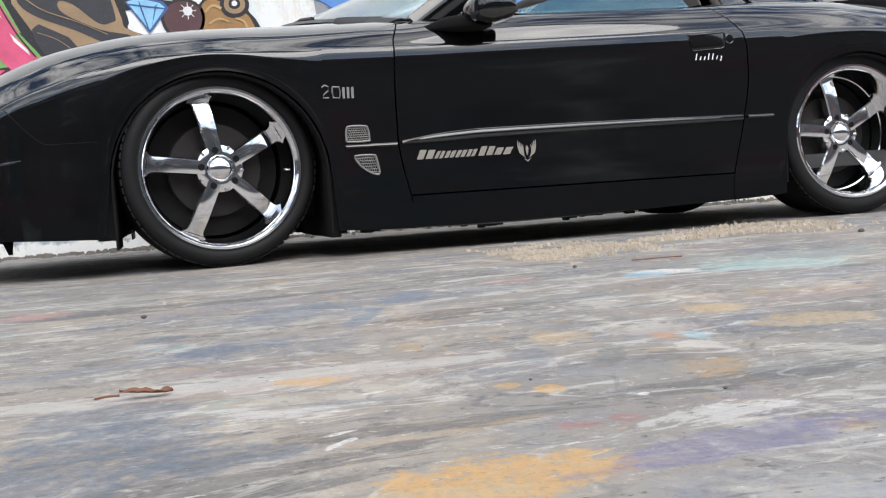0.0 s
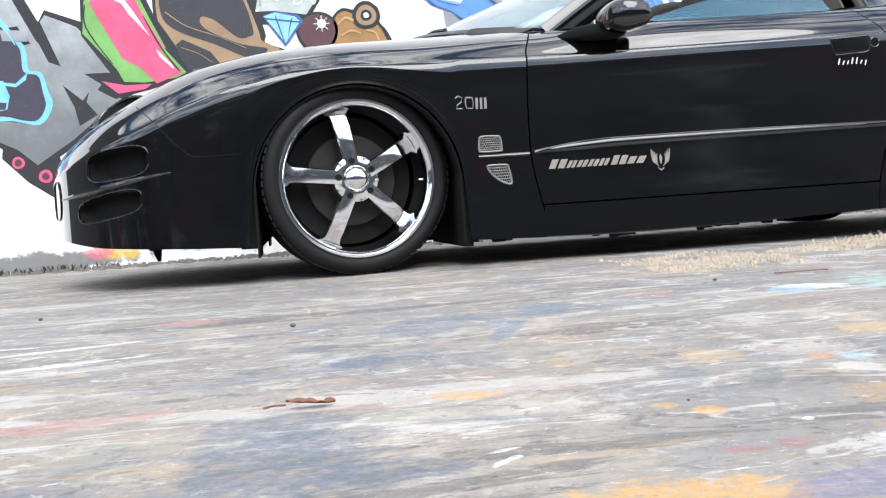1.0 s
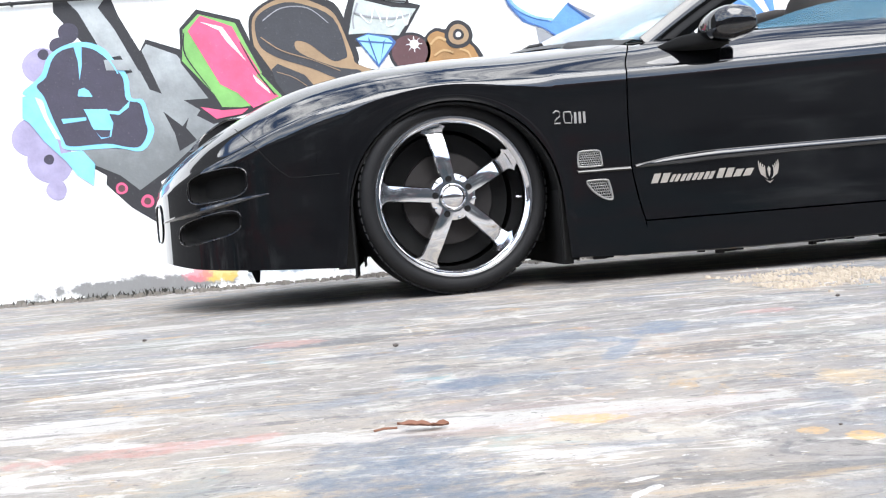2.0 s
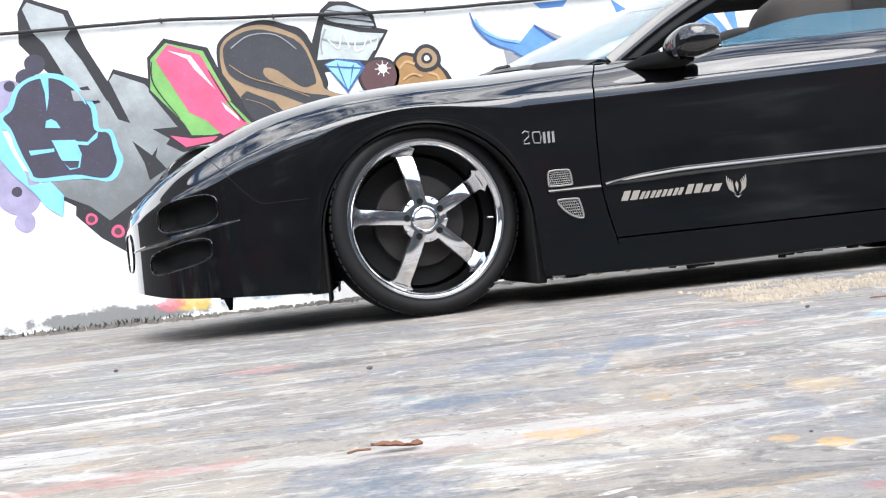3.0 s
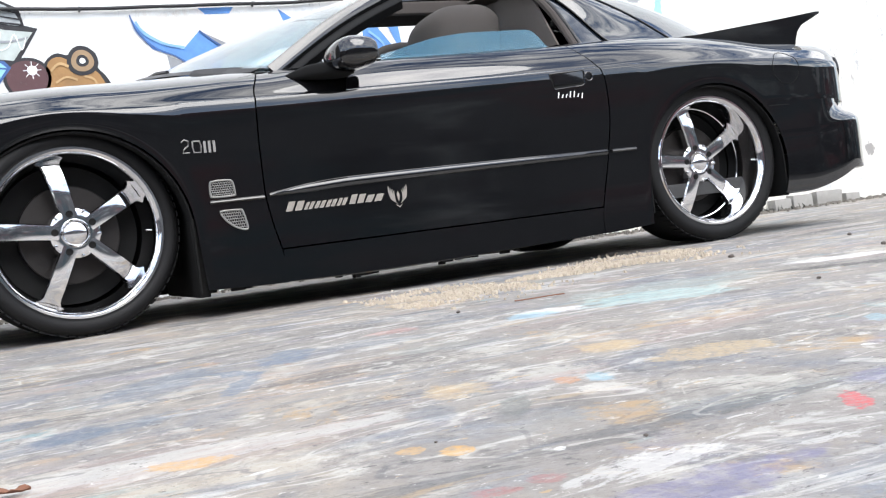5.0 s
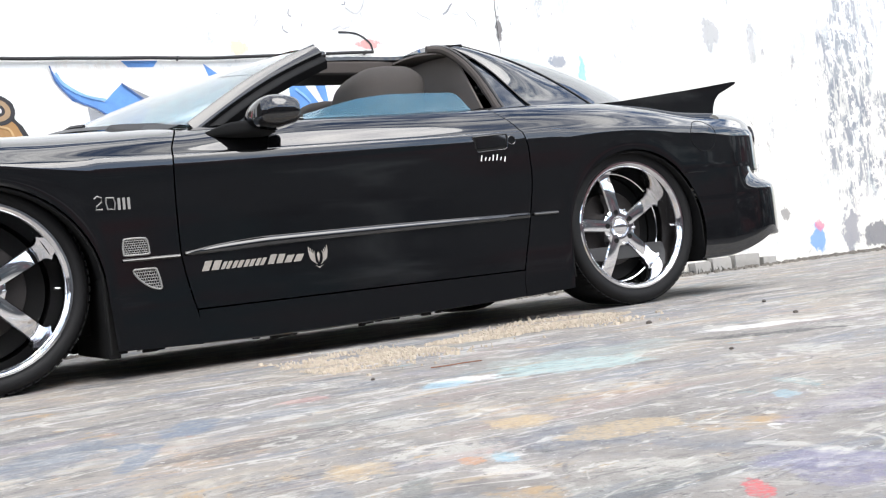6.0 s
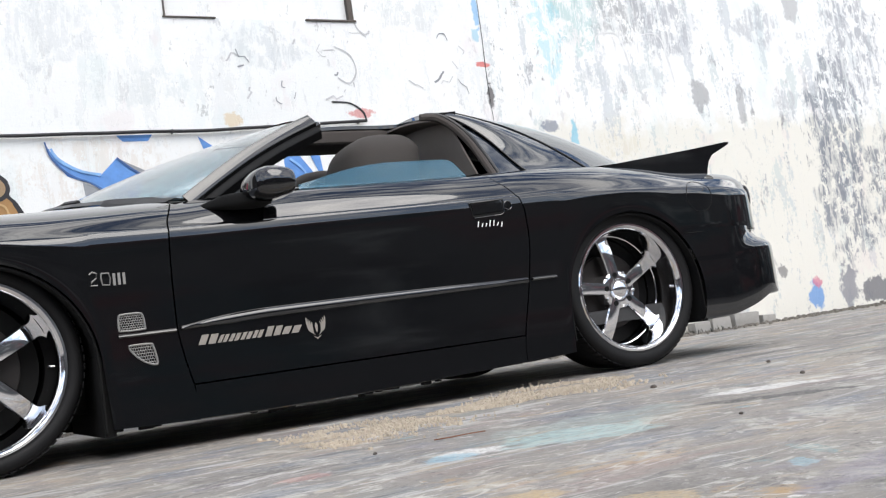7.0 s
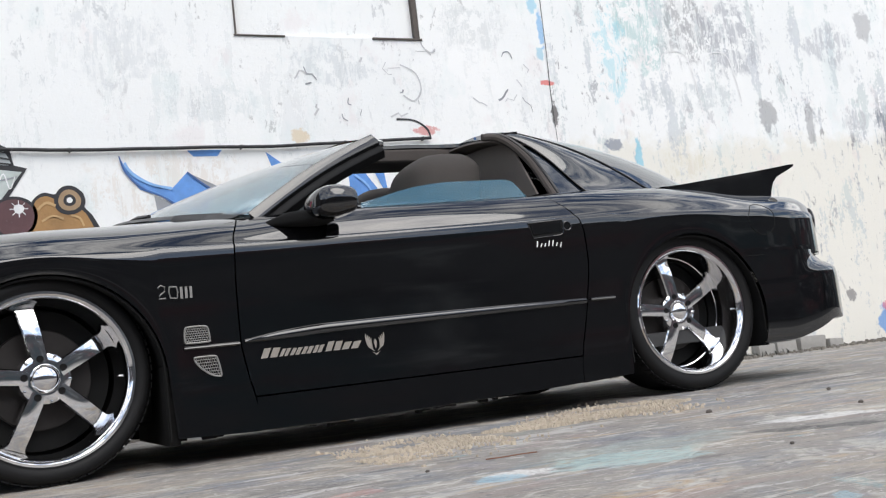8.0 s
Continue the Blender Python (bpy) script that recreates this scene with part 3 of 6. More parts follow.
def spline(table):
    """A smooth curve through (x, value) pairs that does not overshoot."""
    xs, ys = np.array(table[0::2], float), np.array(table[1::2], float)
    d = np.diff(ys) / np.diff(xs)
    m = np.concatenate([[d[0]], [0 if a * b <= 0 else 2 * a * b / (a + b) for a, b in zip(d, d[1:])], [d[-1]]])

    def f(x):
        i = int(np.clip(np.searchsorted(xs, x) - 1, 0, len(xs) - 2))
        h = xs[i + 1] - xs[i]
        t = min(max((x - xs[i]) / h, 0), 1)
        return float((2 * t**3 - 3 * t**2 + 1) * ys[i] + (t**3 - 2 * t**2 + t) * h * m[i] + (-2 * t**3 + 3 * t**2) * ys[i + 1] + (t**3 - t**2) * h * m[i + 1])

    return f


def catmull(pts, t):
    """Point at t (0 .. len-1) on a smooth line through pts."""
    n = len(pts) - 1
    i = min(int(t), n - 1)
    f = t - i
    p = [pts[min(max(j, 0), n)] for j in (i - 1, i, i + 1, i + 2)]
    return tuple(0.5 * (2 * b + (c - a) * f + (2 * a - 5 * b + 4 * c - d) * f * f + (3 * b - a - 3 * c + d) * f**3) for a, b, c, d in zip(*p))


# ---------------------------------------------------------------- the setting
def build_ground():
    rows = []
    xs = [-60, -30, -14, -9] + [-7 + 0.25 * i for i in range(65)] + [12, 18, 34, 60]
    ys = [-60, -30, -12, -8] + [-6 + 0.2 * i for i in range(44)] + [4, 8, 20, 60]
    for y in ys:
        rows.append([(x, y, 0.006 * (noise.noise((x * 0.8, y * 0.8, 3)) - 0.2) * (1 if abs(x) < 9 and abs(y) < 7 else 0) - 0.004) for x in xs])
    g = part("ground", grid_bm(rows), concrete)
    tagged(g, "grey concrete yard stained with worn graffiti paint", "ground", kind="structure")


WALL_Y = 2.7
WIN = (1.39, 2.70, 2.505, 3.60)  # blocked window: x from, to, z from, to


def build_wall():
    bm = bmesh.new()
    x0, x1, zt = -3.4, 15.0, 5.2
    a, b, c, d = WIN
    for u0, u1, v0, v1 in ((x0, a, -0.2, zt), (b, x1, -0.2, zt), (a, b, -0.2, c), (a, b, d, zt)):
        piece = box_bm(u0, u1, WALL_Y, WALL_Y + 0.3, v0, v1)
        me = bpy.data.meshes.new("scratch")
        piece.to_mesh(me)
        piece.free()
        bm.from_mesh(me)
        bpy.data.meshes.remove(me)
    bmesh.ops.remove_doubles(bm, verts=bm.verts, dist=1e-4)
    w = part("wall_north", bm, wall_paint, smooth=False)
    tagged(w, "white-painted rendered wall with peeling paint and graffiti", "wall", kind="structure")
    # blocked-up window, painted over, in its opening
    win = thing("window_1", "blocked-up window painted over in white, dark chipped frame", "window", kind="structure")
    part("infill_panel", box_bm(a, b, WALL_Y + 0.035, WALL_Y + 0.12, c, d), wall_paint, win, smooth=False)
    part("window_frame", join_bm(box_bm(b - 0.042, b - 0.004, WALL_Y - 0.006, WALL_Y + 0.035, c + 0.004, d, 0.004), ), rust_wood, win, "weathered dark jamb")
    part("window_sill", join_bm(box_bm(a + 0.95, b + 0.01, WALL_Y - 0.014, WALL_Y + 0.034, c - 0.008, c + 0.004, 0.003)), rust_wood, win)
    part("window_sill", join_bm(box_bm(a - 0.012, a + 0.33, WALL_Y - 0.012, WALL_Y + 0.034, c - 0.007, c + 0.002, 0.003)), rust_wood, win)
    part("window_frame", box_bm(a - 0.004, a + 0.007, WALL_Y - 0.010, WALL_Y + 0.034, c, d, 0.003), rust_wood, win)


def build_far_side():
    """Unseen walls added to close the yard; tone and height set the car's reflections."""
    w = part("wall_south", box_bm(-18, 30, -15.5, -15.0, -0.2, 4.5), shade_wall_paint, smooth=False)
    tagged(w, "unseen dark wall across the yard, added for the car's reflections", "wall", kind="structure")
    # out of view, added so that the nose mirrors dark instead of white
    w = part("wall_northwest", box_bm(-18, -3.4, WALL_Y + 0.05, WALL_Y + 0.35, -0.2, 5.2), dark_wall_paint, smooth=False)
    tagged(w, "unseen dark wall added to darken the nose's reflection", "wall", kind="structure")
    for n, (x0, x1) in (("wall_west", (-18.5, -18)), ("wall_east", (30, 30.5))):
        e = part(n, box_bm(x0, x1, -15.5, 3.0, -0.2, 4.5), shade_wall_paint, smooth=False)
        tagged(e, "unseen grey wall added to close the yard", "wall", kind="structure")


build_ground()
build_wall()
build_far_side()

# ---------------------------------------------------------------- mural on the wall
mural = thing("mural", "graffiti mural of letters, crystal, spray can and wings on the wall", "mural", at=(0, WALL_Y, 0))


coats = [0]


def painted(name, material, layer, flat, rounded=False):
    pts = list(zip(flat[0::2], flat[1::2]))
    if rounded:
        ring = pts[-2:] + pts + pts[:3]
        pts = [catmull(ring, 2 + i / 4) for i in range(len(pts) * 4)]
    bm = bmesh.new()
    coats[0] = (coats[0] + 1) % 10
    y = -0.0016 * layer - 0.00014 * coats[0]
    vs = [bm.verts.new((x, y, z)) for x, z in pts]
    for tri in tessellate_polygon([[Vector((x, z, 0)) for x, z in pts]]):
        bm.faces.new([vs[k] for k in tri])
    return part(name, bm, material, mural, smooth=False)


def painted_disc(name, material, layer, x, z, r):
    n = 28
    flat = []
    for i in range(n):
        q = 2 * math.pi * i / n
        k = r * (1 + 0.03 * math.sin(3 * q + x * 9))
        flat += [x + k * math.cos(q), z + k * math.sin(q)]
    return painted(name, material, layer, flat)


painted("letter_outline", mural_black, 1, [-2.15, 1.95, -2.1, 2.04, -1.85, 1.94, -1.77, 1.71, -1.66, 1.49, -1.62, 1.56, -1.41, 1.48, -1.4, 1.4, -1.22, 1.15, -1.11, 1.07, -1.37, 0.82, -1.72, 0.61, -2.02, 0.81, -2.07, 0.96, -1.83, 1.32, -1.98, 1.54, -2.04, 1.61, -2.16, 1.76], False)
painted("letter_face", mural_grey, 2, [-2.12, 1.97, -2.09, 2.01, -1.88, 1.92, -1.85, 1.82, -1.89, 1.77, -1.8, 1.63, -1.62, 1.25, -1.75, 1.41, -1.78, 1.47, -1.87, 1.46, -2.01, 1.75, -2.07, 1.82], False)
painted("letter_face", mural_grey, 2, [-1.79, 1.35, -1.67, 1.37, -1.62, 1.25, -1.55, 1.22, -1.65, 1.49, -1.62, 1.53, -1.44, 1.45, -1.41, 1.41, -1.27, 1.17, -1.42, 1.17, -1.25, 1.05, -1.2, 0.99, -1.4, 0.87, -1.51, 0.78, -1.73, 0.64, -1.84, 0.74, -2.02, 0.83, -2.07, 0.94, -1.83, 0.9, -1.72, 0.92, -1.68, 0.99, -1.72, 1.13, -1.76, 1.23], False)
painted("letter_bar", mural_grey, 6, [-1.88, 1.45, -1.72, 1.44, -1.73, 1.375, -1.87, 1.385], False)
painted("letter_crack", mural_black, 3, [-1.55, 1.11, -1.44, 1.01, -1.4, 1.06, -1.42, 1.0, -1.36, 0.92, -1.47, 0.86, -1.49, 0.97], False)
painted("letter_tail", mural_black, 1, [-1.93, 0.69, -1.79, 0.54, -1.61, 0.41, -1.54, 0.49, -1.6, 0.68, -1.91, 0.84], False)
painted("letter_rim", mural_cyan, 3, [-2.385, 1.28, -2.305, 1.35, -2.255, 1.4, -2.215, 1.49, -2.125, 1.55, -2.005, 1.57, -1.885, 1.53, -1.815, 1.44, -1.745, 1.34, -1.735, 1.21, -1.665, 1.19, -1.635, 1.08, -1.615, 0.99, -1.695, 0.88, -1.855, 0.91, -2.145, 0.92, -2.185, 1.0, -2.245, 1.13, -2.275, 1.24], True)
painted("letter_face", mural_plum, 4, [-2.295, 1.32, -2.235, 1.37, -2.185, 1.48, -2.115, 1.53, -2.005, 1.54, -1.905, 1.5, -1.835, 1.42, -1.775, 1.33, -1.765, 1.2, -1.685, 1.17, -1.665, 1.07, -1.655, 0.99, -1.705, 0.91, -1.785, 0.91, -1.905, 0.94, -2.125, 0.94, -2.165, 0.99, -2.215, 1.12, -2.255, 1.25], True)
painted("letter_fang", mural_cyan, 5, [-2.385, 1.26, -2.315, 1.27, -2.265, 1.12, -2.195, 0.97, -2.185, 0.9, -2.055, 0.91, -1.985, 0.82, -2.005, 0.69, -2.095, 0.76, -2.155, 0.85, -2.275, 0.98, -2.355, 1.1, -2.395, 1.13], False)
painted("mouth", mural_cyan, 5, [-2.025, 1.16, -1.885, 1.15, -1.855, 1.06, -1.875, 0.98, -1.935, 0.97, -1.985, 1.05, -2.005, 1.11], False)
painted("mouth_gap", mural_plum, 6, [-1.975, 1.03, -1.875, 1.02, -1.885, 0.98, -1.935, 0.98], False)
painted("eye", mural_cyan, 5, [-2.055, 1.24, -2.045, 1.28, -2.015, 1.29, -1.985, 1.27, -1.965, 1.23], False)
painted("rim_line", mural_cyan, 5, [-2.055, 1.55, -2.005, 1.55, -2.015, 1.42, -2.035, 1.34, -2.035, 1.45], False)
painted("rim_line", mural_cyan, 5, [-1.945, 1.15, -1.815, 1.13, -1.745, 1.19, -1.755, 1.15, -1.815, 1.11, -1.935, 1.13], False)
painted("rim_line", mural_cyan, 5, [-2.165, 1.11, -2.015, 1.11, -2.015, 1.09, -2.155, 1.08], False)
painted("crystal_outline", mural_black, 2, [-1.41, 1.61, -1.3, 1.72, -1.04, 1.64, -0.99, 1.51, -0.78, 1.16, -0.86, 1.1, -1.25, 1.01, -1.35, 1.07, -1.27, 1.17, -1.42, 1.4], False)
painted("crystal_edge", mural_green, 3, [-1.39, 1.6, -1.29, 1.69, -1.07, 1.62, -1.02, 1.5, -0.93, 1.3, -0.94, 1.3, -0.82, 1.15, -0.88, 1.12, -1.07, 1.1, -1.19, 1.11, -1.23, 1.19, -1.41, 1.41], False)
painted("crystal_face", mural_pink, 4, [-1.36, 1.59, -1.28, 1.68, -1.09, 1.6, -1.04, 1.49, -0.94, 1.3, -0.97, 1.29, -0.84, 1.15, -1.0, 1.09, -1.09, 1.19, -1.19, 1.25, -1.3, 1.47], False)
painted("crystal_face", mural_pink, 4, [-1.32, 1.12, -1.19, 1.09, -1.03, 1.09, -1.07, 1.06, -1.23, 1.04], False)
painted("highlight", mural_white, 5, [-1.28, 1.64, -1.15, 1.6, -1.1, 1.52, -1.02, 1.38, -1.13, 1.51, -1.17, 1.58], False)
painted("highlight", mural_white, 5, [-0.99, 1.3, -0.9, 1.2, -0.89, 1.17, -0.97, 1.25], False)
painted("letter_outline", mural_black, 1, [-0.99, 1.6, -0.95, 1.69, -0.82, 1.76, -0.68, 1.78, -0.55, 1.74, -0.43, 1.67, -0.33, 1.38, -0.33, 1.31, -0.21, 1.23, -0.72, 1.12, -0.85, 1.17, -0.97, 1.41], True)
painted("letter_rim", mural_tan, 2, [-0.97, 1.6, -0.93, 1.68, -0.82, 1.74, -0.69, 1.75, -0.55, 1.7, -0.45, 1.62, -0.37, 1.39, -0.35, 1.32, -0.25, 1.25, -0.57, 1.17, -0.81, 1.15, -0.9, 1.26, -0.96, 1.44], True)
painted("letter_face", mural_coal, 3, [-0.95, 1.6, -0.91, 1.67, -0.79, 1.72, -0.66, 1.71, -0.47, 1.61, -0.4, 1.39, -0.43, 1.35, -0.5, 1.35, -0.63, 1.46, -0.71, 1.48, -0.69, 1.41, -0.49, 1.31, -0.32, 1.27, -0.43, 1.22, -0.63, 1.31, -0.83, 1.39, -0.93, 1.47], True)
painted("letter_face", mural_coal, 3, [-0.87, 1.32, -0.83, 1.35, -0.67, 1.27, -0.61, 1.19, -0.8, 1.16, -0.85, 1.24], False)
painted("can_outline", mural_black, 2, [-0.4, 1.62, -0.33, 1.81, -0.27, 1.86, -0.16, 1.85, -0.01, 1.77, 0.01, 1.67, 0.08, 1.65, -0.03, 1.48, -0.12, 1.43, -0.35, 1.42, -0.4, 1.51], False)
painted("can_lid", mural_grey, 3, [-0.3, 1.8, -0.22, 1.83, -0.08, 1.79, -0.02, 1.72, -0.02, 1.67, -0.16, 1.7, -0.3, 1.75], True)
painted("can_body", mural_mint, 3, [-0.34, 1.66, -0.32, 1.72, -0.1, 1.65, 0.05, 1.63, -0.07, 1.47, -0.26, 1.5, -0.38, 1.5], False)
painted("diamond_outline", mural_navy, 4, [-0.34, 1.47, -0.26, 1.5, -0.12, 1.47, -0.09, 1.43, -0.21, 1.28], False)
painted("diamond_face", mural_sky, 5, [-0.33, 1.47, -0.26, 1.49, -0.14, 1.46, -0.11, 1.43, -0.21, 1.3], False)
painted("diamond_facet", mural_navy, 6, [-0.33, 1.46, -0.11, 1.43, -0.11, 1.42, -0.33, 1.45], False)
painted("diamond_facet", mural_navy, 6, [-0.26, 1.48, -0.25, 1.45, -0.21, 1.3, -0.22, 1.31, -0.26, 1.45], False)
painted("diamond_facet", mural_navy, 6, [-0.15, 1.46, -0.16, 1.44, -0.2, 1.3, -0.17, 1.44], False)
painted("figure_outline", mural_black, 2, [0.08, 1.43, 0.15, 1.5, 0.22, 1.49, 0.25, 1.51, 0.32, 1.53, 0.38, 1.49, 0.38, 1.41, 0.43, 1.34, 0.43, 1.24, 0.04, 1.24], True)
painted("figure_face", mural_brown, 3, [0.1, 1.43, 0.16, 1.48, 0.22, 1.46, 0.27, 1.42, 0.35, 1.4, 0.4, 1.34, 0.4, 1.24, 0.07, 1.24], True)
painted("wing", mural_blue, 1, [0.6, 1.71, 0.64, 1.63, 0.72, 1.56, 0.89, 1.49, 1.0, 1.6, 1.15, 1.48, 1.09, 1.37, 0.95, 1.37, 0.84, 1.45, 0.71, 1.5, 0.62, 1.62], False)
painted("wing", mural_blue, 1, [1.51, 1.72, 1.63, 1.63, 1.55, 1.6], False)
painted("wing", mural_blue, 1, [0.76, 1.29, 0.82, 1.36, 0.93, 1.37, 0.88, 1.28], False)
painted("wing_shade", mural_steel, 2, [1.0, 1.6, 1.23, 1.48, 1.15, 1.47], False)
painted("wing_shade", mural_steel, 2, [0.79, 1.46, 0.95, 1.38, 0.81, 1.33, 0.8, 1.37], False)
painted("wing", mural_blue, 1, [1.01, 1.74, 1.23, 1.74, 1.2, 1.7, 1.05, 1.7], False)
painted("wing", mural_blue, 1, [2.06, 1.58, 2.15, 1.6, 2.25, 1.46, 2.29, 1.36, 2.11, 1.31, 2.06, 1.41], False)
painted("wing", mural_blue, 2, [2.23, 1.6, 2.31, 1.6, 2.33, 1.4, 2.29, 1.46], False)
painted("wing", mural_blue, 1, [1.91, 1.26, 2.08, 1.35, 2.17, 1.36, 2.07, 1.28], False)
painted_disc("spot", mural_plum, 1, -2.08, 1.63, 0.062)
painted_disc("spot", mural_plum, 1, -2.14, 1.55, 0.06)
painted_disc("spot", mural_lilac, 1, -2.26, 1.44, 0.111)
painted_disc("spot", mural_lilac, 1, -2.25, 0.86, 0.138)
painted_disc("spot", mural_lilac, 1, -2.23, 0.68, 0.062)
painted_disc("spot", mural_plum, 2, -2.26, 0.87, 0.031)
painted_disc("spot", mural_plum, 2, -2.24, 1.51, 0.033)
painted_disc("spot", mural_pink, 2, -1.84, 0.66, 0.036)
painted_disc("spot", mural_pink, 2, -1.69, 0.57, 0.04)
painted_disc("spot", mural_lilac, 1, -2.35, 1.01, 0.122)
painted_disc("ball_outline", mural_black, 3, -0.01, 1.36, 0.13)
painted_disc("ball", mural_maroon, 4, -0.01, 1.36, 0.112)
painted_disc("ball_glint", mural_white, 5, 0.02, 1.41, 0.028)
painted_disc("ring", mural_black, 4, 0.3, 1.45, 0.088)
painted_disc("ring", mural_tan, 5, 0.3, 1.45, 0.064)
painted_disc("ring", mural_black, 6, 0.3, 1.45, 0.035)
painted_disc("ring", mural_white, 7, 0.3, 1.45, 0.017)


def scrawl(name, material, pts, width, layer=1, rounded=True):
    """A line sprayed along pts on the wall."""
    if rounded:
        pts = [catmull(pts, i / 5) for i in range((len(pts) - 1) * 5 + 1)]
    rows = []
    for i, (x, z) in enumerate(pts):
        (ax, az), (bx, bz) = pts[max(i - 1, 0)], pts[min(i + 1, len(pts) - 1)]
        d = math.hypot(bx - ax, bz - az) or 1
        nx, nz = -(bz - az) / d * width / 2, (bx - ax) / d * width / 2
        k = 0.75 + 0.4 * noise.noise((x * 6, z * 6, width * 50))
        rows.append([(x + nx * k, -0.0016 * layer - 0.0017, z + nz * k), (x - nx * k, -0.0016 * layer - 0.0017, z - nz * k)])
    return part(name, grid_bm(rows), material, mural, smooth=False)


mural_faint = spray("mural_faint_grey", (0.56, 0.56, 0.57))
rng = random.Random(4)
# unreadable faint tags high on the wall, as plain strokes
for i in range(24):
    x, z = rng.uniform(1.75, 3.60), rng.uniform(1.90, 2.46)
    pts, a = [(x, z)], rng.uniform(0, 6.28)
    for k in range(rng.randint(1, 4)):
        a += rng.uniform(-1.6, 1.6)
        step = rng.uniform(0.02, 0.07)
        pts.append((pts[-1][0] + step * math.cos(a), pts[-1][1] + step * math.sin(a) * 0.8))
    scrawl("tag_stroke", mural_faint if rng.random() < 0.75 else mural_steel, pts, rng.uniform(0.005, 0.016), 1, rng.random() < 0.35)
scrawl("tag_stroke", mural_faint, [(2.52, 2.32), (2.63, 2.26), (2.66, 2.14), (2.60, 2.06), (2.52, 2.10)], 0.013)
for dx in (0.0, 0.42):
    scrawl("tag_stroke", mural_white, [(4.75 + dx, 2.30), (4.78 + dx, 2.44), (4.98 + dx, 2.45), (5.05 + dx, 2.25), (5.08 + dx, 2.05)], 0.014)
scrawl("tag_stroke", mural_black, [(2.45, 1.93), (2.58, 1.92), (2.67, 1.86), (2.69, 1.79)], 0.018)
scrawl("tag_stroke", mural_white, [(-0.30, 1.62), (-0.24, 1.56), (-0.21, 1.66), (-0.17, 1.56)], 0.010, 6)
scrawl("tag_stroke", mural_white, [(-0.12, 1.64), (-0.14, 1.54), (-0.09, 1.55), (-0.05, 1.62), (-0.02, 1.53), (0.01, 1.60)], 0.010, 6)
for q in range(4):
    a = q * math.pi / 4
    scrawl("ball_glint", mural_white, [(0.02 - 0.05 * math.cos(a), 1.41 - 0.05 * math.sin(a)), (0.02, 1.41), (0.02 + 0.05 * math.cos(a), 1.41 + 0.05 * math.sin(a))], 0.007, 6)

# rings and seams on the spray can, shading strokes on letters and wings
mural_ice = spray("mural_ice", (0.24, 0.46, 0.80))
mural_fur = spray("mural_fur", (0.52, 0.34, 0.16))
for dz in (0.0, 0.035, 0.075):
    scrawl("can_ring", mural_black, [(-0.325, 1.735 + dz), (-0.22, 1.715 + dz), (-0.10, 1.69 + dz), (0.0, 1.675 + dz * 0.8)], 0.010, 5)
scrawl("can_seam", mural_steel, [(-0.335, 1.63), (-0.25, 1.60), (-0.10, 1.58), (0.02, 1.60)], 0.014, 5)
scrawl("can_seam", mural_steel, [(-0.31, 1.69), (-0.345, 1.60), (-0.345, 1.53)], 0.016, 5)
for pts, w in (([(-0.90, 1.62), (-0.78, 1.69), (-0.62, 1.68), (-0.50, 1.58)], 0.020), ([(-0.92, 1.52), (-0.80, 1.43), (-0.62, 1.36), (-0.45, 1.28)], 0.016), ([(-0.84, 1.30), (-0.74, 1.26), (-0.66, 1.20)], 0.014)):
    scrawl("shade_stroke", mural_steel if w > 0.018 else mural_tan, pts, w * 0.45, 5)
for pts in ([(0.63, 1.67), (0.67, 1.60), (0.78, 1.53), (0.90, 1.50)], [(2.10, 1.55), (2.18, 1.48), (2.22, 1.40)]):
    scrawl("wing_light", mural_ice, pts, 0.020, 4)
for pts in ([(0.60, 1.71), (0.63, 1.61), (0.72, 1.51), (0.84, 1.45), (0.95, 1.37)], [(1.0, 1.60), (1.07, 1.54), (1.15, 1.48)]):
    scrawl("wing_edge", mural_navy, pts, 0.014, 5)
for pts, w in (([(0.12, 1.40), (0.17, 1.44), (0.22, 1.42)], 0.024), ([(0.14, 1.33), (0.20, 1.36), (0.26, 1.34)], 0.016), ([(0.30, 1.36), (0.35, 1.34), (0.37, 1.29)], 0.014)):
    scrawl("fur_light", mural_fur, pts, w, 5)
for pts in ([(-1.385, 1.58), (-1.385, 1.44), (-1.25, 1.22)], [(-1.05, 1.50), (-0.96, 1.31), (-0.86, 1.16)]):
    scrawl("crystal_shade", mural_black, pts, 0.010, 5)
scrawl("rim_line", mural_cyan, [(-1.93, 1.52), (-1.85, 1.45), (-1.80, 1.36)], 0.012, 6)
for x, z in ((-1.84, 0.66), (-1.69, 0.57)):
    painted_disc("spot", mural_maroon, 3, x, z, 0.022)

# joint between the two bays, with grime along it
scrawl("wall_joint", mural_black, [(3.72, 1.3), (3.712, 1.7), (3.705, 2.1), (3.715, 2.5), (3.72, 3.4)], 0.007)


def build_cable():
    c = thing("wall_cable", "black cable clipped along the painted wall", "cable")
    pts = []
    for i in range(75):
        x = -2.9 + 5.58 * i / 74
        z = 1.825 - 0.075 * min(1, max(0, (x + 1.3) / 1.5)) + 0.035 * max(0, (x - 1.6)) + 0.004 * noise.noise((x * 3, 0, 0))
        pts.append((x, WALL_Y - 0.030, z))
    part("cable", tube_bm(pts, 0.011, 8), cable_black, c)
    for x in (-2.4, -1.3, -0.62, 0.32, 1.35, 2.05, 2.62):
        p = min(pts, key=lambda q: abs(q[0] - x))
        part("clip", box_bm(x - 0.005, x + 0.005, WALL_Y - 0.0425, WALL_Y + 0.002, p[2] - 0.0125, p[2] + 0.0125, 0.003), cable_black, c)


build_cable()

# ---------------------------------------------------------------- the car
YC = 0.90           # centre line
HUB_Z = 0.343
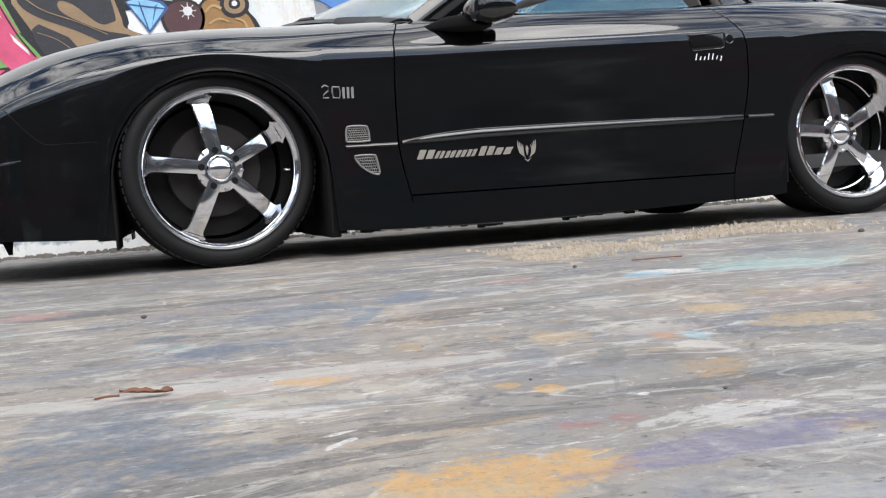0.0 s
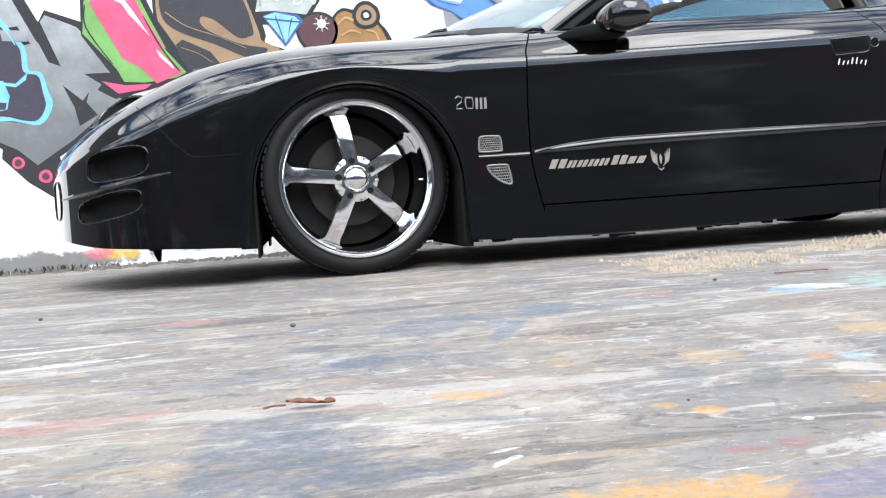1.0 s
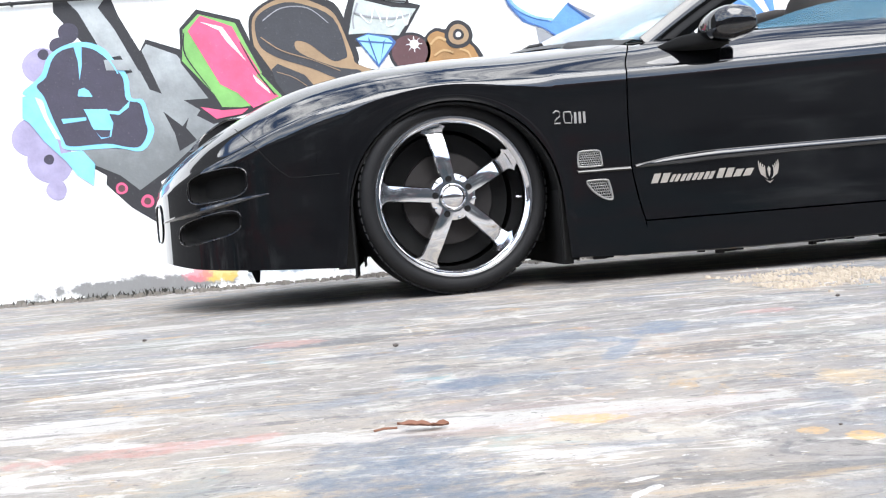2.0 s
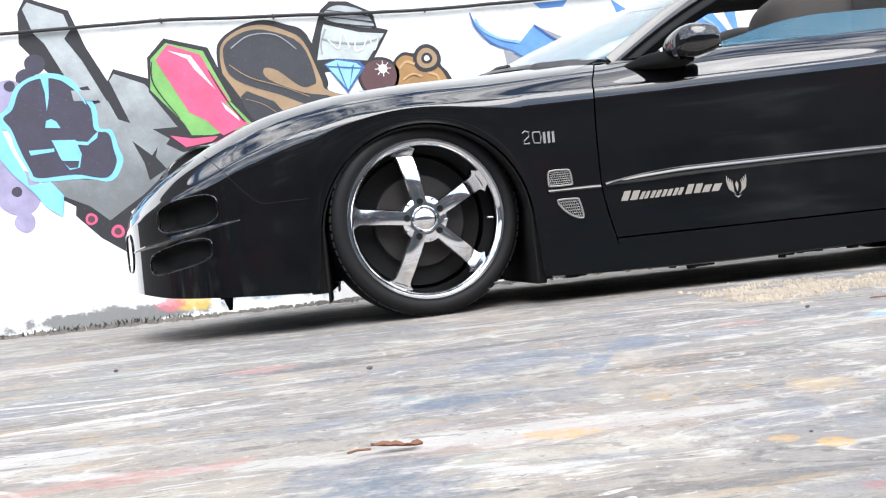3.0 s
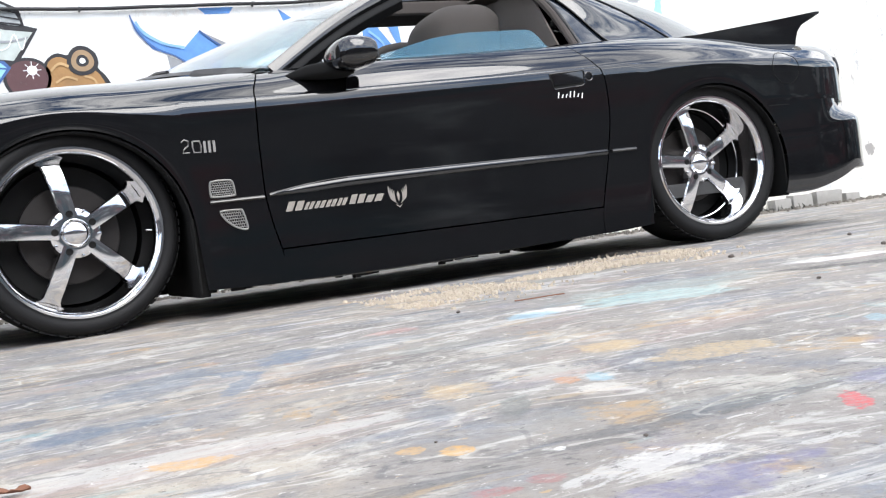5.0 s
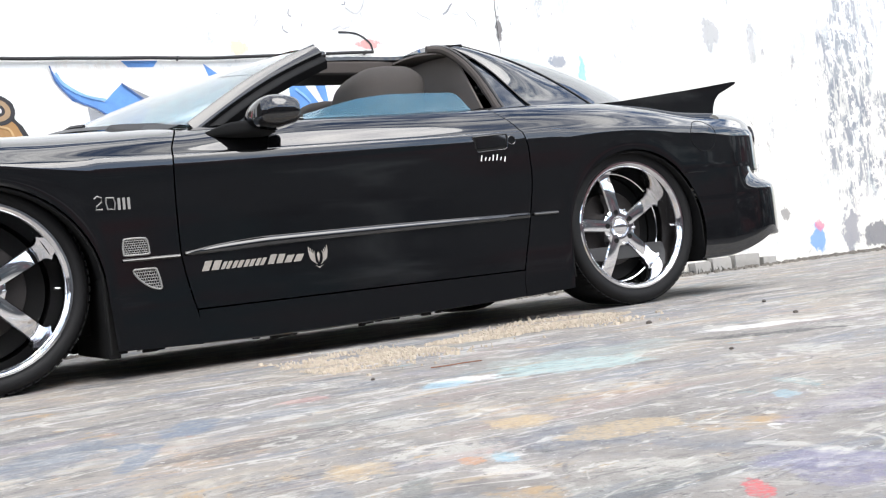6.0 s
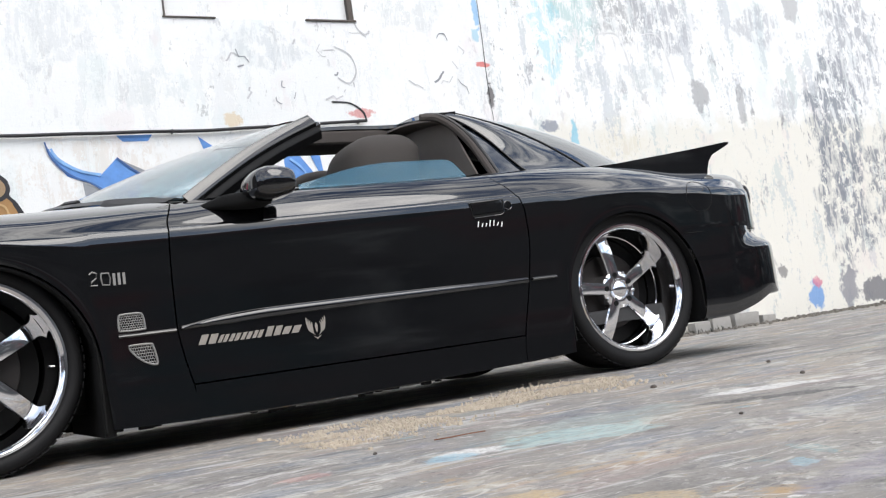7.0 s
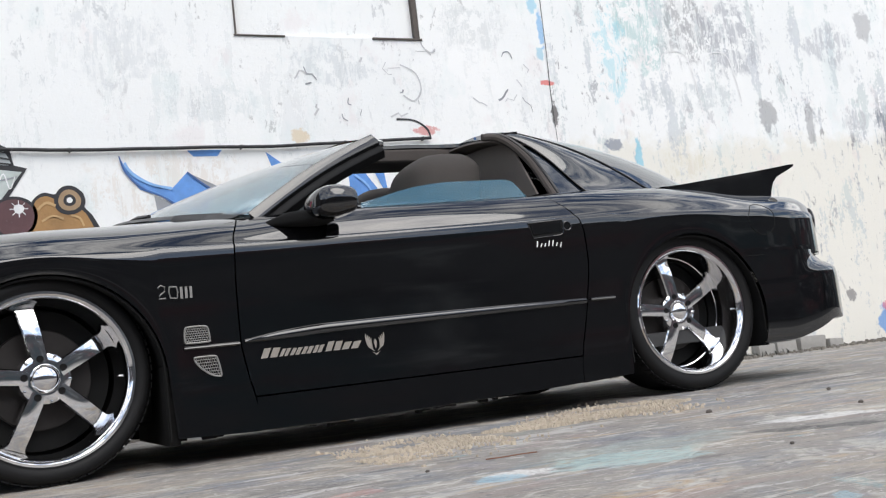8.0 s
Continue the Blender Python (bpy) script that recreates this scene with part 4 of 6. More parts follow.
AXLE_F, AXLE_R = 0.0, 2.600
ARCH_Z, ARCH_F, ARCH_R = 0.300, 0.376, 0.366

width_at = spline([-1.285, 0.02, -1.279, 0.07, -1.262, 0.15, -1.228, 0.28, -1.190, 0.40, -1.136, 0.535, -1.065, 0.655, -0.985, 0.75, -0.9, 0.82, -0.8, 0.868, -0.65, 0.910, -0.4, 0.937, 0.0, 0.946, 0.6, 0.938, 1.2, 0.932, 2.0, 0.936,
                   2.57, 0.948, 3.0, 0.937, 3.2, 0.918, 3.32, 0.893, 3.40, 0.855, 3.43, 0.825, 3.456, 0.75])
crest_at = spline([-1.305, 0.455, -1.27, 0.475, -1.22, 0.505, -1.13, 0.553, -0.99, 0.612, -0.85, 0.672, -0.66, 0.748, -0.52, 0.790, -0.23, 0.838, 0.05, 0.850, 0.3, 0.848, 0.66, 0.842, 1.0, 0.865, 1.3, 0.876,
                   1.9, 0.884, 2.5, 0.900, 2.8, 0.886, 3.05, 0.856, 3.25, 0.842, 3.37, 0.830, 3.43, 0.812, 3.456, 0.795])
shoulder_at = spline([-1.305, 0.425, -1.2, 0.445, -1.0, 0.50, -0.8, 0.56, -0.6, 0.63, -0.4, 0.69, -0.2, 0.735, 0.0, 0.748, 0.3, 0.740, 0.65, 0.742, 1.1, 0.752, 1.9, 0.768, 2.5, 0.778, 3.0, 0.765, 3.25, 0.752, 3.456, 0.735])
bottom_at = spline([-1.305, 0.205, -1.2, 0.195, -0.94, 0.155, -0.42, 0.125, 0.36, 0.095, 0.7, 0.082, 1.0, 0.076, 1.6, 0.086, 2.2, 0.106, 2.81, 0.3, 2.871, 0.546, 2.90, 0.548, 3.2, 0.546, 3.456, 0.538])
centre_at = spline([-1.305, 0.46, -1.2, 0.515, -1.0, 0.612, -0.8, 0.70, -0.5, 0.80, -0.1, 0.875, 0.35, 0.925, 0.66, 0.94, 2.4, 0.94, 2.9, 0.91, 3.3, 0.83, 3.456, 0.73])


crest_inset = spline([-1.305, 0.20, -0.6, 0.21, 0.2, 0.19, 0.66, 0.125, 1.2, 0.108, 2.0, 0.110, 2.5, 0.16, 3.0, 0.19, 3.3, 0.14, 3.456, 0.09])


@functools.lru_cache(maxsize=None)
def low_edge(x):
    b = bottom_at(x)
    for axle, r in ((AXLE_F, ARCH_F), (AXLE_R, ARCH_R)):
        if abs(x - axle) < r and x < 2.874:
            b = max(b, ARCH_Z + math.sqrt(r * r - (x - axle) ** 2))
    return b


@functools.lru_cache(maxsize=None)
def section_points(x):
    w, c, s, b = width_at(x), crest_at(x), shoulder_at(x), low_edge(x)
    k = min(1.0, w / 0.6)
    m = max(0.41, b + 0.3 * (s - b))
    fl = 0.012 * max(0.0, min(1.0, (m - b) / 0.3))
    s = max(s, b + 0.035)
    c = max(c, s + 0.02)
    g = min(1.0, (s - m) / 0.2)
    h = centre_at(x)
    inset = crest_inset(x)
    return [(w - 0.045 * k, b + 0.003), (w - 0.003 * k + fl, b), (w - 0.001 * k + 0.5 * fl, b + 0.5 * (m - b)), (w, m), (w - 0.001 * g * k, m + 0.5 * (s - m)), (w - (0.001 + 0.003 * g) * k, s - 0.25 * min(0.08, s - m)),
            (w - (0.009 + 0.06 * inset) * k, s + 0.004), (w - 0.46 * inset * k, s + 0.60 * (c - s)), (w - inset * k, c), (w - (inset + 0.13) * k, c + 0.35 * max(h - c, 0) + 0.003), (w * 0.38, h - 0.006), (0.0, h)]


@functools.lru_cache(maxsize=None)
def section(x, u):
    """(half width, z) at station x; u runs 0..11 from the lower lip up to the centre line."""
    pts = section_points(x)
    if u >= 1:
        return catmull(pts[1:], u - 1)
    return tuple(a + (b - a) * u for a, b in zip(pts[0], pts[1]))


@functools.lru_cache(maxsize=None)
def u_of_z(x, z):
    lo, hi = 1.0, 8.0
    for _ in range(18):
        mid = (lo + hi) / 2
        lo, hi = (mid, hi) if section(x, mid)[1] < z else (lo, mid)
    return (lo + hi) / 2


def skin(x, u, side=1, out=0.0):
    w, z = section(x, u)
    return Vector((x, YC - side * (w + out), z))


def on_side(x, z, out=0.0, side=1):
    """A point on the body side at x, z, lifted off it by out."""
    return skin(x, u_of_z(x, z), side, out)


def stations(a, b, n, *extra):
    xs = {a, b, *[e for e in extra if a < e < b]}
    xs |= {a + (b - a) * i / n for i in range(n + 1)}
    for axle, r in ((AXLE_F, ARCH_F), (AXLE_R, ARCH_R)):
        for i in range(33):
            e = axle - r * math.cos(math.pi * i / 32) * 0.9995
            if a < e < b:
                xs.add(e)
    out = []
    for x in sorted(xs):
        if not out or x - out[-1] > 0.004 or x in (a, b):
            out.append(x)
    return out


def sheet(xs, us, side):
    return grid_bm([[skin(x, u, side) for u in us] for x in xs])


def edged(left, right, low, high, nx, nu, side):
    """A panel between two seams: left and right give x for z; low and high give u for x."""
    rows = []
    for i in range(nx + 1):
        row = []
        for j in range(nu + 1):
            s, t = i / nx, j / nu
            xm = left(0.5) + (right(0.5) - left(0.5)) * s
            for _ in range(3):
                u = low(xm) + (high(xm) - low(xm)) * t
                z = section(xm, u)[1]
                xm = left(z) + (right(z) - left(z)) * s
            row.append(skin(xm, low(xm) + (high(xm) - low(xm)) * t, side))
        rows.append(row)
    return grid_bm(rows)


door_front = spline([0.15, 0.672, 0.21, 0.659, 0.30, 0.640, 0.41, 0.627, 0.55, 0.628, 0.69, 0.634, 0.76, 0.640, 0.81, 0.660, 0.86, 0.69])
door_back = spline([0.15, 1.980, 0.20, 1.989, 0.42, 2.048, 0.61, 2.079, 0.70, 2.078, 0.75, 2.066, 0.80, 2.035, 0.85, 1.985, 0.90, 1.95])
GAP = 0.0028
DOOR_Z = 0.205

car = thing("car", "glossy black two-door sports car with chrome wheels and open roof", "car", at=(0, 0, 0))


INTAKES = ((-0.868, 0.450, 0.125, 0.054, 0.08, 0.055), (-0.915, 0.302, 0.135, 0.045, 0.14, 0.045))


def intake_cut(bm):
    """Opens the skin where the intakes sit."""
    gone = []
    for f in bm.faces:
        x, y, z = f.calc_center_median()
        for cx, cz, rx, rz, slope, deep in INTAKES:
            if (abs(x - cx) / rx) ** 3.2 + (abs(z - cz - slope * (x - cx)) / rz) ** 3.2 < 0.96:
                gone.append(f)
                break
    bmesh.ops.delete(bm, geom=gone, context="FACES")
    return bm


def intakes(side, bumper):
    for cx, cz, rx, rz, slope, deep in INTAKES:
        def ring(k):
            pts = []
            for i in range(48):
                q = 2 * math.pi * i / 48
                px = math.copysign(abs(math.cos(q)) ** (2 / 3.2), math.cos(q)) * rx * k
                pz = math.copysign(abs(math.sin(q)) ** (2 / 3.2), math.sin(q)) * rz * k
                pts.append((cx + px, cz + pz + slope * px))
            return pts

        rows = []
        for k, d in ((1.07, 0.0), (1.0, -0.006), (0.95, -0.02), (0.90, -0.7 * deep), (0.75, -deep), (0.4, -deep), (0.02, -deep)):
            rows.append([on_side(x, z, d, side) + Vector((-0.6 * d, 0, 0)) for x, z in ring(k)])
        part("intake", grid_bm(rows, True), underbody, bumper, "deep black air intake")
        lip = [on_side(x, z, 0.001, side) for x, z in ring(1.03)]
        part("intake_lip", tube_bm(lip + lip[:1], 0.002, 8, False), car_paint, bumper)


def build_body():
    arch_us = [i * 0.2 for i in range(0, 46)]
    for side in (1, -1):
        # front bumper and nose
        xs = [-1.284, -1.281, -1.275, -1.265, -1.255, -1.24, -1.225, -1.205] + [-1.19 + 0.0092 * i for i in range(63)]
        us = [i * 0.1 for i in range(0, 111)]
        bm = intake_cut(sheet([x for x in xs if x < -0.6135] + [-0.6127], us, side))
        intakes(side, part("front_bumper", thicken(bm, 0.004), car_paint, car))
        # front wing
        fx = [x for x in stations(-0.6125, 0.60, 40)]
        rows = []
        for x in fx:
            rows.append([skin(x, u, side) for u in arch_us])
        n0 = 6
        for i in range(1, n0 + 1):
            row = []
            for u in arch_us:
                xe = door_front(section(0.63, u)[1]) - GAP
                row.append(skin(0.60 + (xe - 0.60) * i / n0, u, side))
            rows.append(row)
        part("front_wing", thicken(grid_bm(rows), 0.004), car_paint, car)
        # sill between the wheels
        sx = [0.665 + (2.236 - 0.665) * i / 40 for i in range(41)]
        part("side_skirt", thicken(grid_bm([[skin(x, (u_of_z(x, DOOR_Z - 0.006)) * j / 10, side, -0.003) for j in range(11)] for x in sx]), 0.004), car_paint, car)
        # door
        door = part("door", thicken(edged(lambda z: door_front(z) + GAP, lambda z: door_back(z) - GAP, lambda x: u_of_z(x, DOOR_Z), lambda x: 8.25, 48, 50, side), 0.004), car_paint, car)
        # rear quarter
        us = [i * 0.2 for i in range(0, 51)]
        rows = []
        for i in range(7):
            row = []
            for u in us:
                xs_ = door_back(section(2.05, u)[1]) + GAP
                row.append(skin(xs_ + (2.16 - xs_) * i / 6, u, side))
            rows.append(row)
        for x in [x for x in stations(2.16, 3.40, 44) if x > 2.165] + [3.408, 3.416, 3.424]:
            rows.append([skin(x, u, side) for u in us])
        for k in (0.85, 0.6, 0.3, 0.0):
            rows.append([(3.424 + 0.022 * (1 - k * k), YC - side * section(3.424, u)[0] * k, section(3.424, u)[1]) for u in us])
        part("rear_quarter_panel", thicken(grid_bm(rows), 0.004), car_paint, car)
        build_trim(side, door)
    # bonnet, with its two scoops
    bx = [-0.612 + 0.03 * i for i in range(36)]
    bm = grid_bm([[skin(x, 9.0 + 0.2 * j, 1) for j in range(11)] + [skin(x, 9.0 + 0.2 * j, -1) for j in range(9, -1, -1)] for x in bx])
    part("bonnet", thicken(bm, 0.004), car_paint, car)
    # boot lid behind the hatch
    bx = [2.62 + 0.03 * i for i in range(27)] + [3.415]
    part("boot_lid", thicken(grid_bm([[skin(x, 10.0 + 0.2 * j, 1) for j in range(6)] + [skin(x, 10.0 + 0.2 * j, -1) for j in range(4, -1, -1)] for x in bx]), 0.004), car_paint, car)


def scoop(side):
    """A raised nostril on the bonnet whose dark mouth looks forward and outward."""
    top = [(-1.030, 0.445, 0.618), (-1.000, 0.405, 0.660), (-0.960, 0.390, 0.694), (-0.910, 0.410, 0.718), (-0.855, 0.455, 0.730), (-0.800, 0.500, 0.722), (-0.770, 0.520, 0.690)]
    low = [(-1.025, 0.465, 0.610), (-0.985, 0.490, 0.618), (-0.945, 0.505, 0.630), (-0.905, 0.515, 0.640), (-0.865, 0.520, 0.655), (-0.825, 0.525, 0.665), (-0.785, 0.530, 0.672)]
    arc = [catmull(top, i / 4) for i in range(25)]
    foot = [catmull(low, i / 4) for i in range(25)]

    def place(x, w, z):
        return Vector((x, YC - side * w, z))

    rows = []
    for i in range(15):
        t = i / 14
        k = (t * t * (3 - 2 * t)) ** 0.7
        rows.append([place(x + 0.36 * t, w - 0.10 * t, z + (centre_at(x + 0.36 * t) - 0.03 - z) * k) for x, w, z in arc])
    s = part("bonnet_scoop", thicken(grid_bm(rows), 0.005), car_paint, car)
    rows = []
    for k in (0.03, 0.3, 0.6, 1.0):
        sink = 0.05 * math.sin(math.pi * min(1, k * 0.8))
        rows.append([place(x + (fx - x) * k + sink, w + (fw - w) * k - 0.5 * sink, z + (fz - z) * k) for (x, w, z), (fx, fw, fz) in zip(arc, foot)])
    part("scoop_mouth", thicken(grid_bm(rows), 0.003), underbody, s, "dark intake mouth")
    part("scoop_lip", tube_bm([place(*p) for p in arc], 0.006, 8), car_paint, s)
    part("scoop_lip", tube_bm([place(x, w, z + 0.004) for x, w, z in foot], 0.006, 8), car_paint, s)


def build_rear_bumper():
    plan = [(2.868, 0.939), (3.0, 0.938), (3.2, 0.936), (3.36, 0.920), (3.455, 0.886), (3.522, 0.820), (3.562, 0.70), (3.588, 0.50), (3.600, 0.25), (3.600, 0.0)]
    prof = [(0.0, 0.030), (0.015, 0.010), (0.05, 0.002), (0.30, 0.0), (0.55, 0.0), (0.72, 0.002), (0.79, 0.010), (0.85, 0.034), (0.92, 0.066), (0.995, 0.084), (1.05, 0.090)]
    for side in (1, -1):
        rows = []
        for i in range(65):
            s = i / 64 * 9
            x, w = catmull(plan, s)
            x2, w2 = catmull(plan, min(9, s + 0.05))
            x1, w1 = catmull(plan, max(0, s - 0.05))
            d = math.hypot(x2 - x1, w2 - w1) or 1
            nx, nw = -(w2 - w1) / d, (x2 - x1) / d
            k = min(1.0, max(0.0, (x - 3.05) / 0.33))
            low = 0.155 + 0.075 * k * k
            row = []
            for j in range(37):
                v = j / 36 * 10
                t, inset = catmull(prof, v)
                z = low + (0.543 - low) * t
                ins = inset * (min(1.0, max(0.0, (x - 3.22) / 0.2)) ** 1.5 if t > 0.7 else 1.0)
                xx, ww = x - nx * ins, w - nw * ins
                edge = AXLE_R + math.sqrt(max(0.0, ARCH_R**2 - (z - ARCH_Z) ** 2))
                xx = edge + (xx - 2.868) * (3.2 - edge) / (3.2 - 2.868) if xx < 3.2 else xx
                row.append((xx, YC - side * ww, z))
            rows.append(row)
        part("rear_bumper", thicken(grid_bm(rows), 0.004), car_paint, car)
        # tail lamp on the rounded corner
        bm = bmesh.new()
        bmesh.ops.create_uvsphere(bm, u_segments=24, v_segments=16, radius=1)
        turn = math.atan2(-side * 0.55, 0.83)
        bmesh.ops.transform(bm, matrix=Matrix.Translation((3.440, YC - side * 0.790, 0.705)) @ Matrix.Rotation(turn, 4, "Z") @ Matrix.Diagonal((0.022, 0.075, 0.064, 1)), verts=bm.verts)
        part("tail_lamp", bm, lens_dark, car, "smoked tail lamp")


def side_loop(name, pts, r, material, parent, side=1, closed=True, out=0.0005, label=""):
    ring = [on_side(x, z, out, side) for x, z in pts]
    if closed:
        ring.append(ring[0])
    return part(name, tube_bm(ring, r, 6, not closed), material, parent, label)


def side_patch(outline, out, thick, side=1, rounded=False):
    """A thin raised plate that follows the body side."""
    pts = outline
    if rounded:
        ring = pts[-2:] + pts + pts[:3]
        pts = [catmull(ring, 2 + i / 4) for i in range(len(pts) * 4)]
    bm = bmesh.new()
    bm.faces.new([bm.verts.new(on_side(x, z, out, side)) for x, z in pts])
    bmesh.ops.triangulate(bm, faces=bm.faces[:])
    bm.normal_update()
    if sum(f.normal.y * f.calc_area() for f in bm.faces) * side > 0:
        bmesh.ops.reverse_faces(bm, faces=bm.faces[:])
    return thicken(bm, thick, False)


def build_trim(side, door):
    """Side mouldings, vents, handle, badges and seams of one flank."""
    mould_top = spline([0.64, 0.402, 0.80, 0.424, 0.95, 0.433, 1.4, 0.436, 2.04, 0.433])
    mould_low = spline([0.64, 0.389, 0.80, 0.392, 0.95, 0.398, 1.4, 0.404, 2.04, 0.411])

    def moulding(x0, x1, top, low, n):
        rows = []
        for i in range(n + 1):
            x = x0 + (x1 - x0) * i / n
            a, b = low(x), top(x)
            prof = [(a, 0.0), (a + 0.002, 0.010), (a + 0.4 * (b - a), 0.0125), (a + 0.72 * (b - a), 0.0115), (a + 0.90 * (b - a), 0.0075), (b, 0.0)]
            rows.append([on_side(x, z, o, side) for z, o in prof])
        return grid_bm(rows)

    part("side_moulding", moulding(0.640, 2.040, mould_top, mould_low, 50), car_paint, door)
    part("side_moulding", moulding(2.062, 2.176, lambda x: 0.431, lambda x: 0.417, 6), car_paint, car)
    part("side_moulding", moulding(0.432, 0.622, lambda x: 0.397, lambda x: 0.384, 10), car_paint, car)
    # breather vents behind the front wheel
    for pts in ([(0.440, 0.455), (0.456, 0.462), (0.505, 0.461), (0.517, 0.452), (0.521, 0.414), (0.514, 0.407), (0.448, 0.407), (0.437, 0.414)],
                [(0.462, 0.352), (0.478, 0.357), (0.530, 0.356), (0.540, 0.347), (0.549, 0.296), (0.541, 0.286), (0.512, 0.296), (0.480, 0.322)]):
        cx, cz = sum(p[0] for p in pts) / len(pts), sum(p[1] for p in pts) / len(pts)
        v = part("side_vent", side_patch(pts, -0.002, 0.006, side, True), trim_black, car, "grey-rimmed breather vent with mesh")
        ring = pts[-2:] + pts + pts[:3]
        loop = [catmull(ring, 2 + i / 4) for i in range(len(pts) * 4)]
        part("vent_rim", tube_bm([on_side(x, z, 0.004, side) for x, z in loop + loop[:1]], 0.0036, 6, False), mesh_metal, v)
        z0, z1 = min(p[1] for p in pts), max(p[1] for p in pts)
        bars, n = [], 7

        def spans(v, axis):
            return sorted({round(a[1 - axis] + (b[1 - axis] - a[1 - axis]) * (v - a[axis]) / (b[axis] - a[axis]), 4) for a, b in zip(loop, loop[1:] + loop[:1]) if (a[axis] - v) * (b[axis] - v) < 0})

        dz = (z1 - z0) / n
        for i in range(1, n):
            z = z0 + dz * i
            hits = spans(z, 1)
            if len(hits) >= 2:
                bars.append(tube_bm([on_side(hits[0] + (hits[-1] - hits[0]) * t / 3, z, 0.003, side) for t in range(4)], 0.0014, 5))
        x0 = min(p[0] for p in pts)
        for i in range(n):
            za, zb = z0 + dz * i, z0 + dz * (i + 1)
            hits = spans((za + zb) / 2, 1)
            x = x0 + 0.004 * (i % 2)
            while len(hits) >= 2 and x < hits[-1] - 0.002:
                if x > hits[0] + 0.002:
                    bars.append(tube_bm([on_side(x, za, 0.003, side), on_side(x, zb, 0.003, side)], 0.0013, 5))
                x += 0.008
        part("vent_mesh", join_bm(*bars), mesh_metal, v)
    part("vent_tail", side_patch([(0.545, 0.300), (0.556, 0.288), (0.580, 0.283), (0.556, 0.278), (0.540, 0.282)], 0.002, 0.005, side), car_paint, car)
    # door handle in its recess, and the lock
    part("handle_recess", side_patch([(1.822, 0.752), (1.980, 0.760), (1.984, 0.742), (1.976, 0.704), (1.962, 0.697), (1.842, 0.690), (1.834, 0.698)], 0.0015, 0.004, side), underbody, door)
    side_loop("handle_rim", [(1.822, 0.752), (1.900, 0.756), (1.980, 0.760), (1.984, 0.742), (1.976, 0.704), (1.962, 0.697), (1.900, 0.694), (1.842, 0.690), (1.834, 0.698)], 0.002, car_paint, door, side, True, 0.002)
    part("door_handle", side_patch([(1.830, 0.748), (1.974, 0.756), (1.972, 0.712), (1.838, 0.704)], 0.004, 0.008, side), car_paint, door)
    lock = [(2.000 + 0.017 * math.cos(q), 0.733 + 0.017 * math.sin(q)) for q in [2 * math.pi * i / 20 for i in range(20)]]
    part("door_lock", side_patch(lock, 0.002, 0.004, side), car_paint, door, "round black door lock")
    side_loop("lock_rim", [(2.000 + 0.018 * math.cos(q), 0.733 + 0.018 * math.sin(q)) for q in [2 * math.pi * i / 20 for i in range(20)]], 0.0022, car_paint, door, side, True, 0.003)
    # silver lettering as plain slanted bars, and a plain winged shape after it
    x, base = 0.690, 0.330
    for wdt, hgt in ((0.066, 0.034), (0.038, 0.026), (0.042, 0.025), (0.042, 0.025), (0.040, 0.026), (0.0, 0.0), (0.062, 0.034), (0.070, 0.026)):
        if wdt == 0:
            x += 0.008
            continue
        b = base + 0.004 * (x - 0.69)
        lean = 0.016
        full = wdt - 0.007
        for u0, u1, top in ((0.0, 0.42, hgt), (0.56, 1.0, hgt * (0.96 if hgt > 0.03 else 1.0))):
            part("decal_bar", side_patch([(x + u0 * full, b), (x + u1 * full, b), (x + u1 * full + lean, b + top), (x + u0 * full + lean, b + top)], 0.0016, 0.0012, side), silver, door, "silver lettering strip")
        x += wdt
    for flip in (-1, 1):
        for i in range(4):
            feather = [(0.007 + 0.0030 * i, -0.028 + 0.003 * i), (0.017 + 0.0036 * i, -0.016 + 0.002 * i), (0.019 + 0.0052 * i, 0.008 + 0.003 * i), (0.014 + 0.0070 * i, 0.020 + 0.006 * i)]
            mid = [catmull(feather, 3 * j / 8) for j in range(9)]
            wide = [0.0022 * math.sin(math.pi * (0.12 + 0.80 * j / 8)) + 0.0006 for j in range(9)]
            ring = [(1.120 + flip * (u - h), 0.342 + v) for (u, v), h in zip(mid, wide)] + [(1.120 + flip * (u + h), 0.342 + v) for (u, v), h in zip(mid[::-1], wide[::-1])]
            part("decal_emblem", side_patch(ring, 0.0016, 0.0012, side), silver, door, "silver winged decal")
    for shape in ([(1.120, 0.360), (1.126, 0.348), (1.123, 0.330), (1.120, 0.322), (1.117, 0.330), (1.114, 0.348)], [(1.104, 0.312), (1.120, 0.304), (1.136, 0.312), (1.120, 0.298)]):
        part("decal_emblem", side_patch(shape, 0.0016, 0.0012, side), silver, door, "silver winged decal")
    # badge on the wing: a ring, a hook and bars in chrome
    hook = [(0.362, 0.603), (0.372, 0.611), (0.386, 0.605), (0.384, 0.590), (0.368, 0.578), (0.364, 0.566), (0.386, 0.566)]
    side_loop("badge_bar", hook, 0.0028, mesh_metal, car, side, False, 0.003)
    side_loop("badge_bar", [(0.400, 0.604), (0.424, 0.603), (0.428, 0.585), (0.424, 0.564), (0.402, 0.566), (0.398, 0.585)], 0.0028, mesh_metal, car, side, True, 0.003)
    for bx in (0.440, 0.456, 0.472):
        part("badge_bar", side_patch([(bx - 0.005, 0.562), (bx + 0.004, 0.562), (bx + 0.005, 0.602), (bx - 0.004, 0.602)], 0.002, 0.004, side), mesh_metal, car)
